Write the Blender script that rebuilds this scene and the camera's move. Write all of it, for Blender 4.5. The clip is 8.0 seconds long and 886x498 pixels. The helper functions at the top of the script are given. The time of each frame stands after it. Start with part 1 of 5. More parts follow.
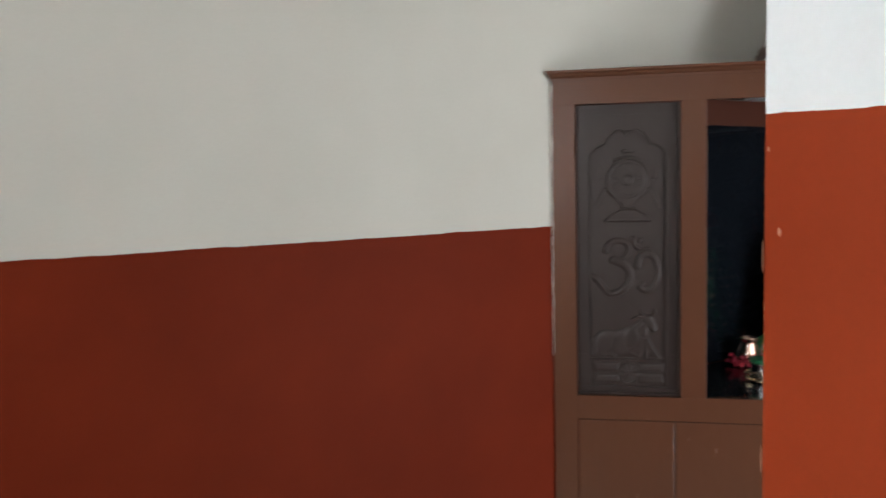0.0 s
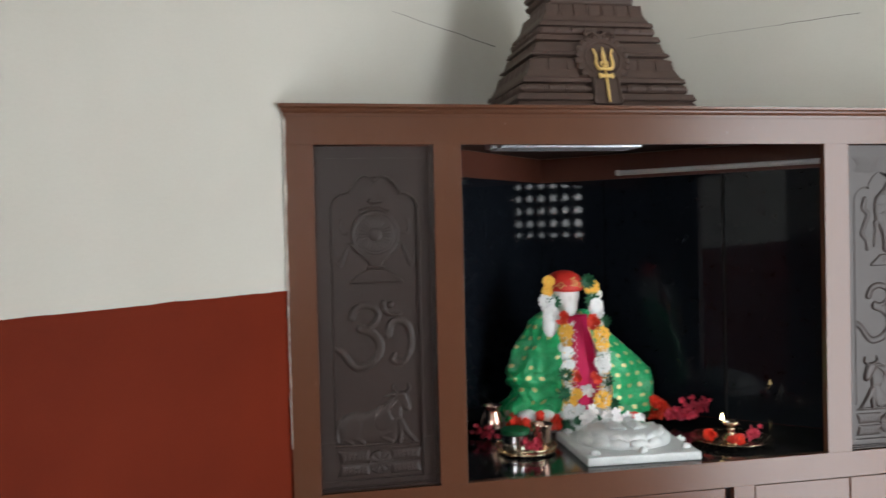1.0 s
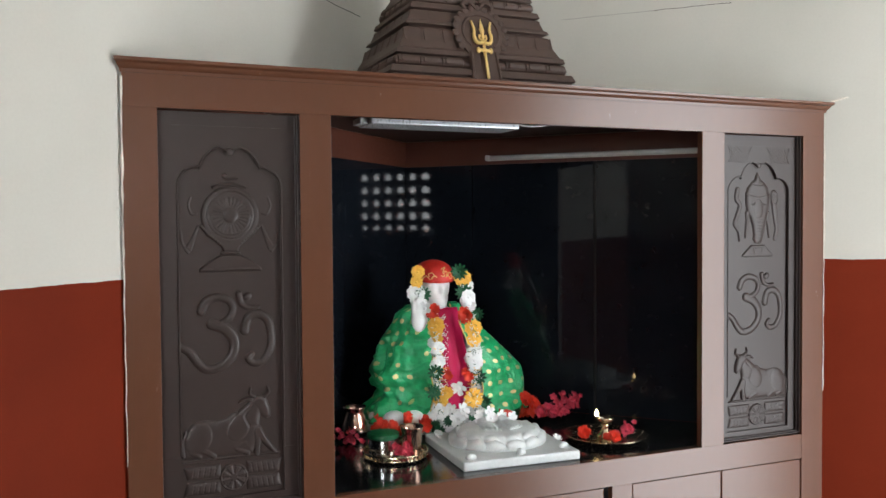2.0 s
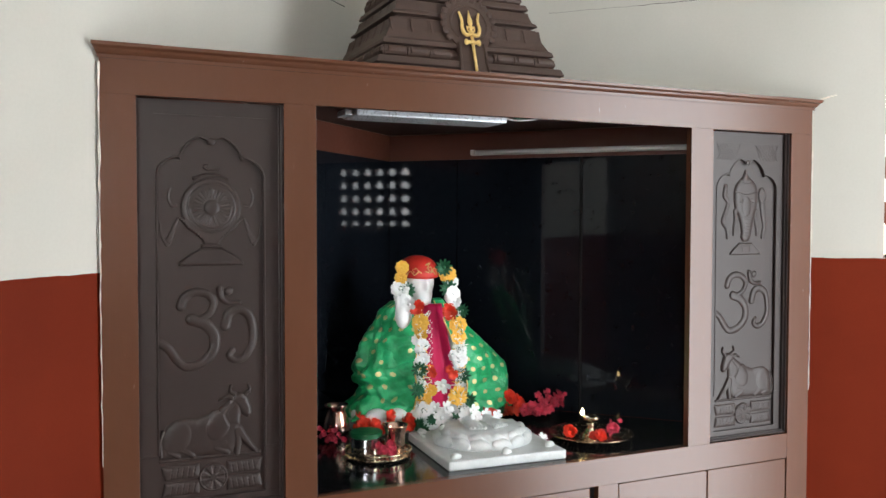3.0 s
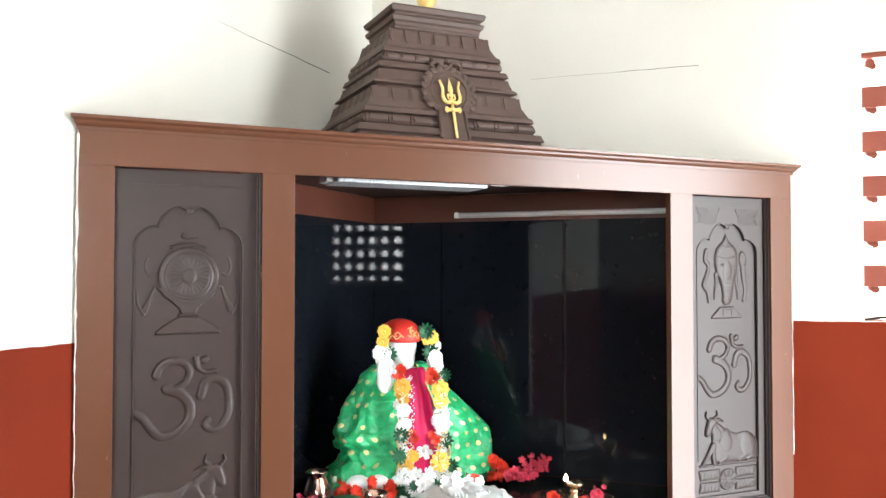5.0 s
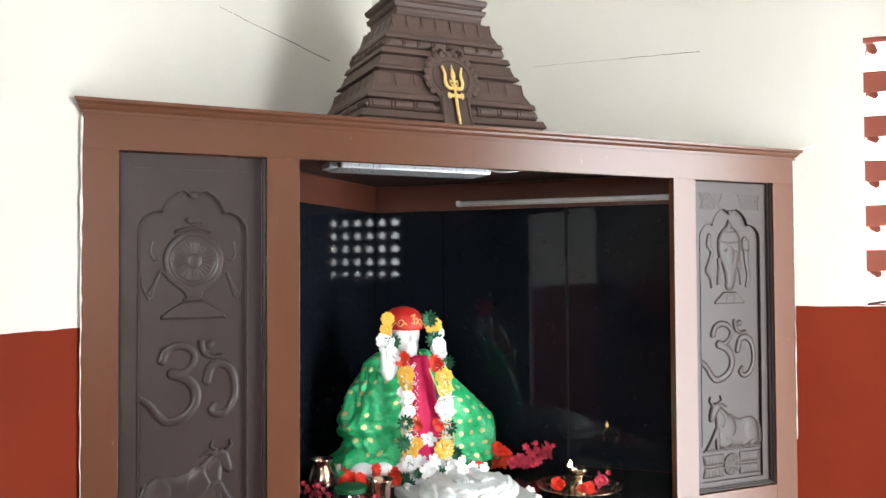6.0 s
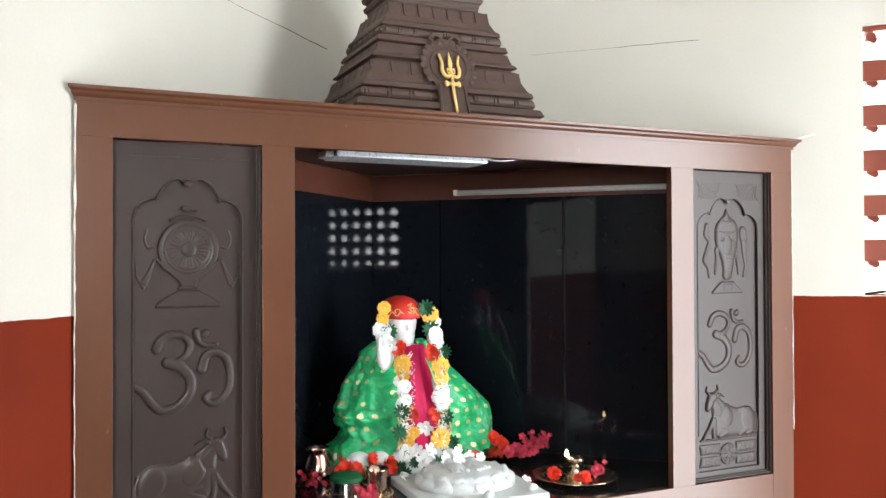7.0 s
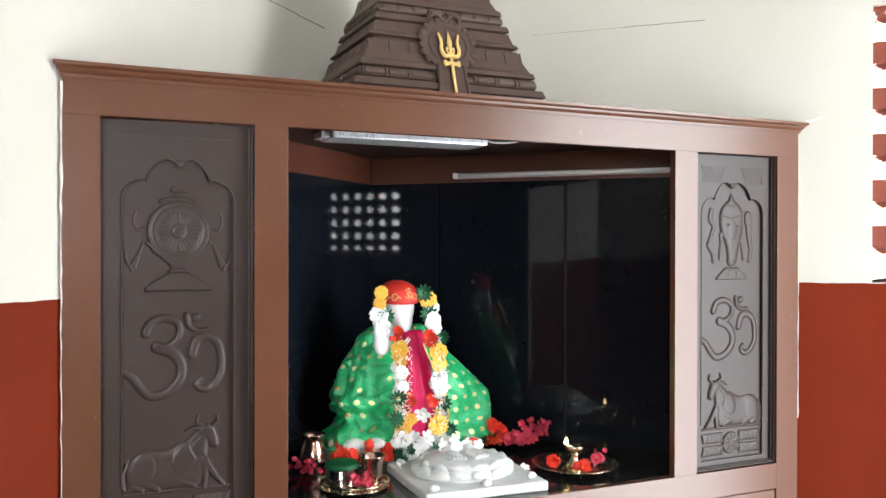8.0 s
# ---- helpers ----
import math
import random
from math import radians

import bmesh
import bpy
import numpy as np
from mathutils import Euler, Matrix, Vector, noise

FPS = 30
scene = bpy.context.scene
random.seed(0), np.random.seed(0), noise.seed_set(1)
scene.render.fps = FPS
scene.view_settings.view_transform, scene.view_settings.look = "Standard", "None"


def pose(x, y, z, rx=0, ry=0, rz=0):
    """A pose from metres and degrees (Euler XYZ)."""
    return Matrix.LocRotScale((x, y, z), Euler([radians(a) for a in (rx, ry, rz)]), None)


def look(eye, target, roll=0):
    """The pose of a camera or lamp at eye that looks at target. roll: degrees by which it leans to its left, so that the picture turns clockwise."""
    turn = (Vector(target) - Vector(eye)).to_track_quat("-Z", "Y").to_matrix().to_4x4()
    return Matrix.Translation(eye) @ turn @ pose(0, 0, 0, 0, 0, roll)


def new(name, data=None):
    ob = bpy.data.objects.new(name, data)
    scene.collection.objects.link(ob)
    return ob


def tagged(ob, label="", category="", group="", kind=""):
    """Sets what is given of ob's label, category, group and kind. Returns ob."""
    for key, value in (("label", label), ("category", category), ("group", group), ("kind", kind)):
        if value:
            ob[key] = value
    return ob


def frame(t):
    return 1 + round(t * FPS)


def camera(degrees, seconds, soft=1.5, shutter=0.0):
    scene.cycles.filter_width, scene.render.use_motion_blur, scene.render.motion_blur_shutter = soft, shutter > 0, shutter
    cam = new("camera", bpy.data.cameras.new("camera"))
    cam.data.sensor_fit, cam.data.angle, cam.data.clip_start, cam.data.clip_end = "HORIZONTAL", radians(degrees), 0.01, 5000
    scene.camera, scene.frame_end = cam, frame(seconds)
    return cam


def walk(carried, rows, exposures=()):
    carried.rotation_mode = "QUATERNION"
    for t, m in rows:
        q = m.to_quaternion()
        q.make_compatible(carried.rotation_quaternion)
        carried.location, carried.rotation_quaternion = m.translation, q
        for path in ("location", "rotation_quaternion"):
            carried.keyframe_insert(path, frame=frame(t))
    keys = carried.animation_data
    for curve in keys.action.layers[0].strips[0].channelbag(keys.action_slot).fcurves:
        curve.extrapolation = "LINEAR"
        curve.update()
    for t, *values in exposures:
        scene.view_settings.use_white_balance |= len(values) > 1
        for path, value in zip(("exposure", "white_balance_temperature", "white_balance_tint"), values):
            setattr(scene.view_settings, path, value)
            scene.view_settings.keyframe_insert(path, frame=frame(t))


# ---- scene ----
cam = camera(55.8, 8.0, 1.5, 0.4)
PATH = [
    (0, (-0.233, -2.174, 1.413), (-0.628, -0.22, 1.249), -1.3),
    (0.2, (-0.283, -2.107, 1.415), (-0.499, -0.124, 1.274), -1.4),
    (0.5, (-0.361, -1.985, 1.41), (-0.282, 0.011, 1.31), -1.3),
    (1, (-0.408, -1.804, 1.406), (-0.014, 0.157, 1.364), -1.3),
    (1.5, (-0.42, -1.672, 1.392), (0.237, 0.217, 1.347), -1.2),
    (3, (-0.43, -1.556, 1.379), (0.384, 0.269, 1.311), 0.1),
    (3.5, (-0.407, -1.55, 1.39), (0.418, 0.271, 1.33), 0.6),
    (4, (-0.404, -1.558, 1.398), (0.415, 0.266, 1.352), 0.7),
    (4.5, (-0.404, -1.562, 1.405), (0.425, 0.258, 1.428), 0.4),
    (4.7, (-0.396, -1.577, 1.415), (0.424, 0.246, 1.469), 0.1),
    (6, (-0.415, -1.564, 1.383), (0.417, 0.254, 1.433), -0.3),
    (6.5, (-0.412, -1.56, 1.382), (0.423, 0.257, 1.416), -0.2),
    (7, (-0.406, -1.561, 1.382), (0.427, 0.257, 1.407), -0.2),
    (7.5, (-0.395, -1.547, 1.382), (0.433, 0.274, 1.39), -0.1),
    (8, (-0.379, -1.529, 1.379), (0.447, 0.292, 1.369), 0.1),
]
EXPOSURES = [(0, -1.0), (0.5, -0.95), (1, -0.85), (1.5, -0.72), (3, -0.55), (3.5, -0.22), (4, 0.08), (4.5, 0.47), (4.7, 0.47), (6, 0.12), (6.5, 0.0), (7, 0.0), (7.5, 0.0), (8, 0.03)]
walk(cam, [(t, look(eye, target, roll)) for t, eye, target, roll in PATH], EXPOSURES)

# the room's corner behind the shrine; local x runs along the left wall, local y along the right wall
CORNER = Vector((0.45, 0.84, 0.0))
A45 = math.sqrt(0.5)
ROOM = Matrix(((-A45, A45, 0, CORNER.x), (-A45, -A45, 0, CORNER.y), (0, 0, 1, 0), (0, 0, 0, 1)))
HEIGHT = 2.9          # ceiling
DOOR_V = 2.238        # passage face of the wall beside the opening
FAR_V = 4.2           # passage wall
END_U = 4.5           # end of the passage
ROOM_U = 2.3          # end wall of the prayer room
SILL, HEAD = 1.289, 1.962
WIN_A = (1.349, 2.049)
WIN_B = (1.756, 2.456)

# ---- world and light ----
world = bpy.data.worlds.new("world")
scene.world = world
world.use_nodes = True
wn = world.node_tree.nodes
sky = wn.new("ShaderNodeTexSky")
sky.sky_type, sky.sun_disc = "NISHITA", False
sky.sun_elevation, sky.sun_rotation = radians(50), radians(200)
wn["Background"].inputs["Strength"].default_value = 0.12
world.node_tree.links.new(sky.outputs[0], wn["Background"].inputs["Color"])


def sun_lamp():
    d = bpy.data.lights.new("sun", "SUN")
    d.energy, d.angle, d.color = 1.0, radians(12), (1.0, 0.96, 0.9)
    ob = new("sun", d)
    ob.matrix_world = look((0, 0, 9), (-2.2, 3.0, 2.0))


def window_lamp(name, local, facing, width, height, power, colour):
    d = bpy.data.lights.new(name, "AREA")
    d.shape, d.size, d.size_y, d.energy, d.color = "RECTANGLE", width, height, power, colour
    ob = new(name, d)
    p, q = ROOM @ Vector(local), ROOM @ (Vector(local) + Vector(facing))
    ob.matrix_world = look(p, q)


sun_lamp()
WIN_MID = (SILL + HEAD) / 2
DAY = (0.92, 0.97, 1.0)
window_lamp("window_light", (-0.19, sum(WIN_A) / 2, WIN_MID), (1, 0, 0), 1.5, 1.1, 120, DAY)
window_lamp("passage_window_light", (FAR_V + 0.19, sum(WIN_B) / 2, WIN_MID + 0.13), (-1, 0, 0), 1.5, 0.84, 640, DAY)
window_lamp("end_door_light", (0.60, ROOM_U + 0.17, 1.10), (0, -1, 0), 0.84, 2.2, 86, DAY)


# ---- materials ----
def nodes_of(name):
    m = bpy.data.materials.new(name)
    m.use_nodes = True
    return m, m.node_tree.nodes, m.node_tree.links, m.node_tree.nodes["Principled BSDF"]


def coords(n, l, scale=(1, 1, 1), kind="Object"):
    c, mp = n.new("ShaderNodeTexCoord"), n.new("ShaderNodeMapping")
    mp.inputs["Scale"].default_value = scale
    l.new(c.outputs[kind], mp.inputs["Vector"])
    return mp.outputs["Vector"]


def noise_of(n, l, vec, scale, detail=4.0, rough=0.55):
    t = n.new("ShaderNodeTexNoise")
    t.inputs["Scale"].default_value, t.inputs["Detail"].default_value, t.inputs["Roughness"].default_value = scale, detail, rough
    l.new(vec, t.inputs["Vector"])
    return t.outputs["Fac"]


def ramp(n, l, fac, stops):
    r = n.new("ShaderNodeValToRGB")
    e = r.color_ramp.elements
    e[0].position, e[0].color = stops[0][0], (*stops[0][1], 1)
    e[1].position, e[1].color = stops[-1][0], (*stops[-1][1], 1)
    for p, c in stops[1:-1]:
        e.new(p).color = (*c, 1)
    l.new(fac, r.inputs["Fac"])
    return r.outputs["Color"]


def bump(n, l, b, height, strength, distance=0.002):
    k = n.new("ShaderNodeBump")
    k.inputs["Strength"].default_value, k.inputs["Distance"].default_value = strength, distance
    l.new(height, k.inputs["Height"])
    l.new(k.outputs["Normal"], b.inputs["Normal"])


def maths(n, l, op, a, b=0.0):
    m = n.new("ShaderNodeMath")
    m.operation = op
    for i, v in enumerate((a, b)):
        if isinstance(v, (int, float)):
            m.inputs[i].default_value = v
        else:
            l.new(v, m.inputs[i])
    return m.outputs[0]


def mixed(n, l, fac, a, b, blend="MIX"):
    m = n.new("ShaderNodeMix")
    m.data_type, m.blend_type = "RGBA", blend
    for sock, v in ((m.inputs["Factor"], fac), (m.inputs["A"], a), (m.inputs["B"], b)):
        if isinstance(v, (int, float)):
            sock.default_value = v
        elif isinstance(v, tuple):
            sock.default_value = (*v, 1)
        else:
            l.new(v, sock)
    return m.outputs["Result"]


def surface(name, lo, hi, scale=8.0, rough=(0.4, 0.6), metal=0.0, bumps=0.15, fine=120.0, stretch=(1, 1, 1), distance=0.001, coat=0.0, spec=0.5):
    """A mottled surface: colour between lo and hi at a coarse and a fine scale."""
    m, n, l, b = nodes_of(name)
    vec = coords(n, l, stretch)
    big, small = noise_of(n, l, vec, scale), noise_of(n, l, vec, fine, 6.0, 0.65)
    both = maths(n, l, "ADD", maths(n, l, "MULTIPLY", big, 0.65), maths(n, l, "MULTIPLY", small, 0.35))
    l.new(ramp(n, l, both, [(0.3, lo), (0.7, hi)]), b.inputs["Base Color"])
    mr = n.new("ShaderNodeMapRange")
    mr.inputs["From Min"].default_value, mr.inputs["From Max"].default_value = 0.3, 0.7
    mr.inputs["To Min"].default_value, mr.inputs["To Max"].default_value = rough
    l.new(small, mr.inputs["Value"])
    l.new(mr.outputs["Result"], b.inputs["Roughness"])
    b.inputs["Metallic"].default_value = metal
    b.inputs["Coat Weight"].default_value = coat
    b.inputs["Specular IOR Level"].default_value = spec
    bump(n, l, b, both, bumps, distance)
    return m


def wall_paint(name, line, cream_tones, red_tones):
    """Cream distemper above a red oxide dado whose hand-painted edge wavers round the height line."""
    m, n, l, b = nodes_of(name)
    vec = coords(n, l)
    sep = n.new("ShaderNodeSeparateXYZ")
    l.new(vec, sep.inputs[0])
    waver = maths(n, l, "MULTIPLY", maths(n, l, "SUBTRACT", noise_of(n, l, vec, 9.0, 3.0), 0.5), 0.009)
    fringe = maths(n, l, "MULTIPLY", maths(n, l, "SUBTRACT", noise_of(n, l, vec, 90.0, 2.0), 0.5), 0.002)
    level = maths(n, l, "ADD", maths(n, l, "ADD", sep.outputs["Z"], waver), fringe)
    above = maths(n, l, "GREATER_THAN", level, line)
    patch, grain = noise_of(n, l, vec, 2.2, 4.0), noise_of(n, l, vec, 160.0, 6.0, 0.7)
    cream = ramp(n, l, patch, [(0.3, cream_tones[0]), (0.7, cream_tones[1])])
    red = ramp(n, l, noise_of(n, l, vec, 3.5, 5.0), [(0.3, red_tones[0]), (0.7, red_tones[1])])
    grain_col = ramp(n, l, grain, [(0.35, (0.97, 0.97, 0.97)), (0.6, (1, 1, 1))])
    colour = mixed(n, l, above, red, cream)
    l.new(mixed(n, l, 1.0, colour, grain_col, "MULTIPLY"), b.inputs["Base Color"])
    l.new(maths(n, l, "ADD", maths(n, l, "MULTIPLY", above, 0.22), 0.62), b.inputs["Roughness"])
    l.new(maths(n, l, "SUBTRACT", 0.10, maths(n, l, "MULTIPLY", above, -0.06)), b.inputs["Specular IOR Level"])
    ripple = maths(n, l, "ADD", maths(n, l, "MULTIPLY", grain, 0.25), noise_of(n, l, vec, 14.0, 3.0))
    bump(n, l, b, ripple, 0.10, 0.002)
    return m


PAINT = wall_paint("cream_and_red_paint", 1.287, ((0.53, 0.515, 0.46), (0.58, 0.565, 0.51)), ((0.122, 0.0126, 0.0029), (0.154, 0.0168, 0.0042)))
# Own higher dado line; tones raised to carry the passage daylight in the colour.
PAINT_HIGH_LIT = wall_paint("passage_lit_white_red_paint", 1.442, ((0.68, 0.70, 0.70), (0.74, 0.76, 0.76)), ((0.215, 0.0270, 0.0066), (0.262, 0.0350, 0.0092)))
WHITE = surface("ceiling_white", (0.76, 0.75, 0.71), (0.82, 0.81, 0.78), 2.0, (0.8, 0.9))
TILE = surface("floor_tile", (0.38, 0.36, 0.33), (0.47, 0.45, 0.42), 5.0, (0.2, 0.35))
RED = surface("red_oxide_paint", (0.16, 0.030, 0.014), (0.21, 0.042, 0.02), 4.0, (0.5, 0.65))
LAMINATE = surface("brown_laminate", (0.094, 0.0355, 0.0185), (0.108, 0.0415, 0.0215), 3.0, (0.268, 0.274), 0, 0.0, 60.0, (1, 1, 0.3), 0.0004)
INNER = surface("brown_inner_board", (0.080, 0.019, 0.0085), (0.112, 0.029, 0.0135), 5.0, (0.5, 0.65), 0, 0.08)
CARVED = surface("carved_panel_paint", (0.0230, 0.0142, 0.0120), (0.0310, 0.0196, 0.0168), 7.0, (0.38, 0.46), 0, 0.18, 220.0, (1, 1, 1), 0.0006, 0.0, 0.42)
TOWER = surface("dark_carved_wood", (0.040, 0.0215, 0.0155), (0.074, 0.041, 0.030), 12.0, (0.46, 0.6), 0, 0.25, 180.0, (1, 1, 3), 0.001)
GRANITE = surface("black_granite", (0.0048, 0.0064, 0.0092), (0.007, 0.0090, 0.0125), 40.0, (0.02, 0.03), 0, 0.0, 500.0, (1, 1, 1), 0.001, 0.0, 0.27)
SHELF = surface("granite_shelf", (0.0060, 0.0062, 0.0066), (0.011, 0.0112, 0.0118), 40.0, (0.09, 0.17), 0, 0.02, 400.0, (1, 1, 1), 0.0005, 0.0, 0.42)
# Darker than the inner board: the shade under the cabinet top is in this colour.
SOFFIT = surface("shaded_brown_board", (0.022, 0.009, 0.006), (0.036, 0.015, 0.010), 6.0, (0.5, 0.6), 0, 0.1)
LOCK = surface("lock_metal", (0.10, 0.07, 0.06), (0.15, 0.11, 0.10), 8.0, (0.4, 0.5), 0.5)
DARK = surface("dark_gap", (0.006, 0.005, 0.005), (0.012, 0.01, 0.01), 5.0, (0.8, 0.9))
GOLD = surface("gold_paint", (0.66, 0.44, 0.13), (0.80, 0.58, 0.24), 20.0, (0.35, 0.5), 0.25, 0.2)


# ---- mesh helpers ----
def obj(name, bm, material, parent=None, label="", smooth=False):
    me = bpy.data.meshes.new(name)
    bmesh.ops.recalc_face_normals(bm, faces=bm.faces)
    bm.to_mesh(me)
    bm.free()
    for m in (material if isinstance(material, tuple) else (material,)):
        me.materials.append(m)
    if smooth:
        for p in me.polygons:
            p.use_smooth = True
    ob = new(name, me)
    if parent:
        ob.parent = parent
    if label:
        ob["label"] = label
    return ob


def part(name, bm, material, parent, label="", smooth=False):
    return obj(name, bm, material, parent, label, smooth)


def empty(name, at=(0, 0, 0), rz=0.0):
    ob = new(name)
    ob.empty_display_size = 0.05
    ob.matrix_world = pose(*at, 0, 0, rz)
    return ob


def box(bm, lo, hi, bevel=0.0):
    c, s = (Vector(lo) + Vector(hi)) / 2, Vector(hi) - Vector(lo)
    vs = bmesh.ops.create_cube(bm, size=1, matrix=Matrix.LocRotScale(c, None, s))["verts"]
    if bevel:
        es = list({e for v in vs for e in v.link_edges})
        bmesh.ops.bevel(bm, geom=es, offset=bevel, segments=2, affect="EDGES", profile=0.5)
    return bm


def boxed(lo, hi, bevel=0.0):
    return box(bmesh.new(), lo, hi, bevel)


def prism(bm, outline, base, up):
    """A solid from a flat outline of 3D points, pushed along up."""
    a = [bm.verts.new(Vector(p) + Vector(base)) for p in outline]
    b = [bm.verts.new(v.co + Vector(up)) for v in a]
    bm.faces.new(a)
    bm.faces.new(list(reversed(b)))
    for i in range(len(a)):
        j = (i + 1) % len(a)
        bm.faces.new((a[j], a[i], b[i], b[j]))
    return bm


def lathe(bm, profile, steps=32, at=(0, 0, 0), closed=True):
    """Turns (radius, z) pairs round the z axis."""
    rings = []
    for r, z in profile:
        rings.append([bm.verts.new((at[0] + r * math.cos(2 * math.pi * k / steps), at[1] + r * math.sin(2 * math.pi * k / steps), at[2] + z)) for k in range(steps)])
    for a, b in zip(rings, rings[1:]):
        for k in range(steps):
            j = (k + 1) % steps
            bm.faces.new((a[k], a[j], b[j], b[k]))
    if closed:
        bm.faces.new(list(reversed(rings[0])))
        bm.faces.new(rings[-1])
    return bm


def tube(bm, points, radius, sides=8, flat=1.0, normal=(0, -1, 0)):
    """A stroke through points, radius a number or one per point; flat squeezes it along normal."""
    pts = [Vector(p) for p in points]
    rad = radius if isinstance(radius, (list, tuple)) else [radius] * len(pts)
    nrm = Vector(normal).normalized()
    rings = []
    for i, p in enumerate(pts):
        d = (pts[min(i + 1, len(pts) - 1)] - pts[max(i - 1, 0)]).normalized()
        side = d.cross(nrm)
        side = side.normalized() if side.length > 1e-6 else d.orthogonal().normalized()
        top = side.cross(d).normalized()
        rings.append([bm.verts.new(p + rad[i] * (math.cos(2 * math.pi * k / sides) * side + flat * math.sin(2 * math.pi * k / sides) * top)) for k in range(sides)])
    for a, b in zip(rings, rings[1:]):
        for k in range(sides):
            j = (k + 1) % sides
            bm.faces.new((a[k], a[j], b[j], b[k]))
    bm.faces.new(list(reversed(rings[0])))
    bm.faces.new(rings[-1])
    return bm


def curve_points(pts, n=6):
    """Points of a smooth line through pts (Catmull-Rom)."""
    p = [Vector(q) for q in pts]
    p = [2 * p[0] - p[1]] + p + [2 * p[-1] - p[-2]]
    out = []
    for i in range(1, len(p) - 2):
        for k in range(n):
            t = k / n
            out.append(0.5 * (2 * p[i] + (p[i + 1] - p[i - 1]) * t + (2 * p[i - 1] - 5 * p[i] + 4 * p[i + 1] - p[i + 2]) * t * t + (3 * p[i] - p[i - 1] - 3 * p[i + 1] + p[i + 2]) * t ** 3))
    return out + [p[-2]]


def blob(bm, at, size, u=16, v=10, turn=(0, 0, 0)):
    bmesh.ops.create_uvsphere(bm, u_segments=u, v_segments=v, radius=1.0, matrix=Matrix.Translation(at) @ pose(0, 0, 0, *turn) @ Matrix.Diagonal((*size, 1)))
    return bm


# ---- the room ----
def room_box(name, lo, hi, material, label, category="wall"):
    ob = obj(name, boxed(lo, hi), material)
    ob.matrix_world = ROOM
    return tagged(ob, label, category, kind="structure")


def room_wall(name, pieces, material, label):
    bm = bmesh.new()
    for lo, hi in pieces:
        box(bm, lo, hi)
    ob = obj(name, bm, material)
    ob.matrix_world = ROOM
    return tagged(ob, label, "wall", kind="structure")


T = 0.13
room_box("floor", (-T, -T, -0.1), (FAR_V + T, END_U + T, 0), TILE, "beige polished floor tiles of the prayer room", "floor")
ceiling = room_wall("ceiling", [((-T, -T, HEIGHT), (DOOR_V - 0.115, ROOM_U + T, HEIGHT + 0.12)), ((DOOR_V - 0.115, -T, HEIGHT), (FAR_V + T, END_U + T, HEIGHT + 0.12))], WHITE, "plain white painted plaster ceiling")
ceiling["category"] = "ceiling"
ground = obj("ground", boxed((-60, -60, -0.16), (60, 60, -0.11)), TILE)
tagged(ground, "pale paved yard round the building", "ground", kind="structure")
wall_left = room_box("wall_left", (-T, -T, 0), (FAR_V + T, 0, HEIGHT), PAINT, "cream plaster wall with red oxide painted dado")
wall_right = room_wall("wall_right", [((-T, 0, 0), (0, WIN_A[0], HEIGHT)), ((-T, WIN_A[1], 0), (0, ROOM_U + T, HEIGHT)),
                       ((-T, WIN_A[0], 0), (0, WIN_A[1], SILL)), ((-T, WIN_A[0], HEAD), (0, WIN_A[1], HEIGHT))], PAINT,
                       "cream plaster wall with red dado and a lattice window")
# Unseen opening from 0.95 to 1.45, added so sky light reaches wall_opening.
room_wall("wall_passage", [((FAR_V, 0, 0), (FAR_V + T, 0.95, HEIGHT)), ((FAR_V, 0.95, 2.15), (FAR_V + T, 1.45, HEIGHT)), ((FAR_V, 1.45, 0), (FAR_V + T, WIN_B[0], HEIGHT)), ((FAR_V, WIN_B[1], 0), (FAR_V + T, END_U, HEIGHT)),
          ((FAR_V, WIN_B[0], 0), (FAR_V + T, WIN_B[1], SILL)), ((FAR_V, WIN_B[0], HEAD), (FAR_V + T, WIN_B[1], HEIGHT))], PAINT,
          "cream plaster passage wall with lattice window and an added daylight opening")
room_wall("wall_end", [((0, ROOM_U, 0), (0.15, ROOM_U + T, HEIGHT)), ((1.05, ROOM_U, 0), (DOOR_V - 0.115, ROOM_U + T, HEIGHT)), ((0.15, ROOM_U, 2.2), (1.05, ROOM_U + T, HEIGHT))], PAINT,
          "cream plaster end wall with an open doorway")
room_box("wall_far", (DOOR_V - 0.115, END_U, 0), (FAR_V + T, END_U + T, HEIGHT), PAINT, "cream plaster wall closing the passage")
near = obj("wall_opening", boxed((DOOR_V - 0.115, 1.38, 0), (DOOR_V, END_U, HEIGHT), 0.003), PAINT_HIGH_LIT)
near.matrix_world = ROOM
tagged(near, "white and orange-red wall beside the wide opening, brightened for passage daylight", "wall", kind="structure")


CHIP = surface("bare_plaster", (0.62, 0.56, 0.48), (0.74, 0.69, 0.61), 60.0, (0.8, 0.9), 0, 0.3)


FLAKE = surface("flaked_paint_edge", (0.30, 0.13, 0.08), (0.42, 0.22, 0.15), 60.0, (0.8, 0.9), 0, 0.3)


def chips():
    """Flaked paint on the arris and face of the wall beside the opening."""
    crng = random.Random(11)
    for k in range(9):
        z = 1.0 + 0.045 * k + crng.uniform(-0.01, 0.01)
        part("paint_chip", blob(bmesh.new(), (DOOR_V - 0.0004, 1.3803, z), (0.0004, 0.0003, crng.uniform(0.003, 0.009)), 8, 5), FLAKE, near)
    for u, z, s in ((1.390, 1.383, 0.0013), (1.386, 1.19, 0.0016), (1.3835, 1.425, 0.0008)):
        part("paint_chip", blob(bmesh.new(), (DOOR_V, u, z), (0.0006, s * 0.8, s * 1.7), 8, 5), FLAKE, near)


chips()


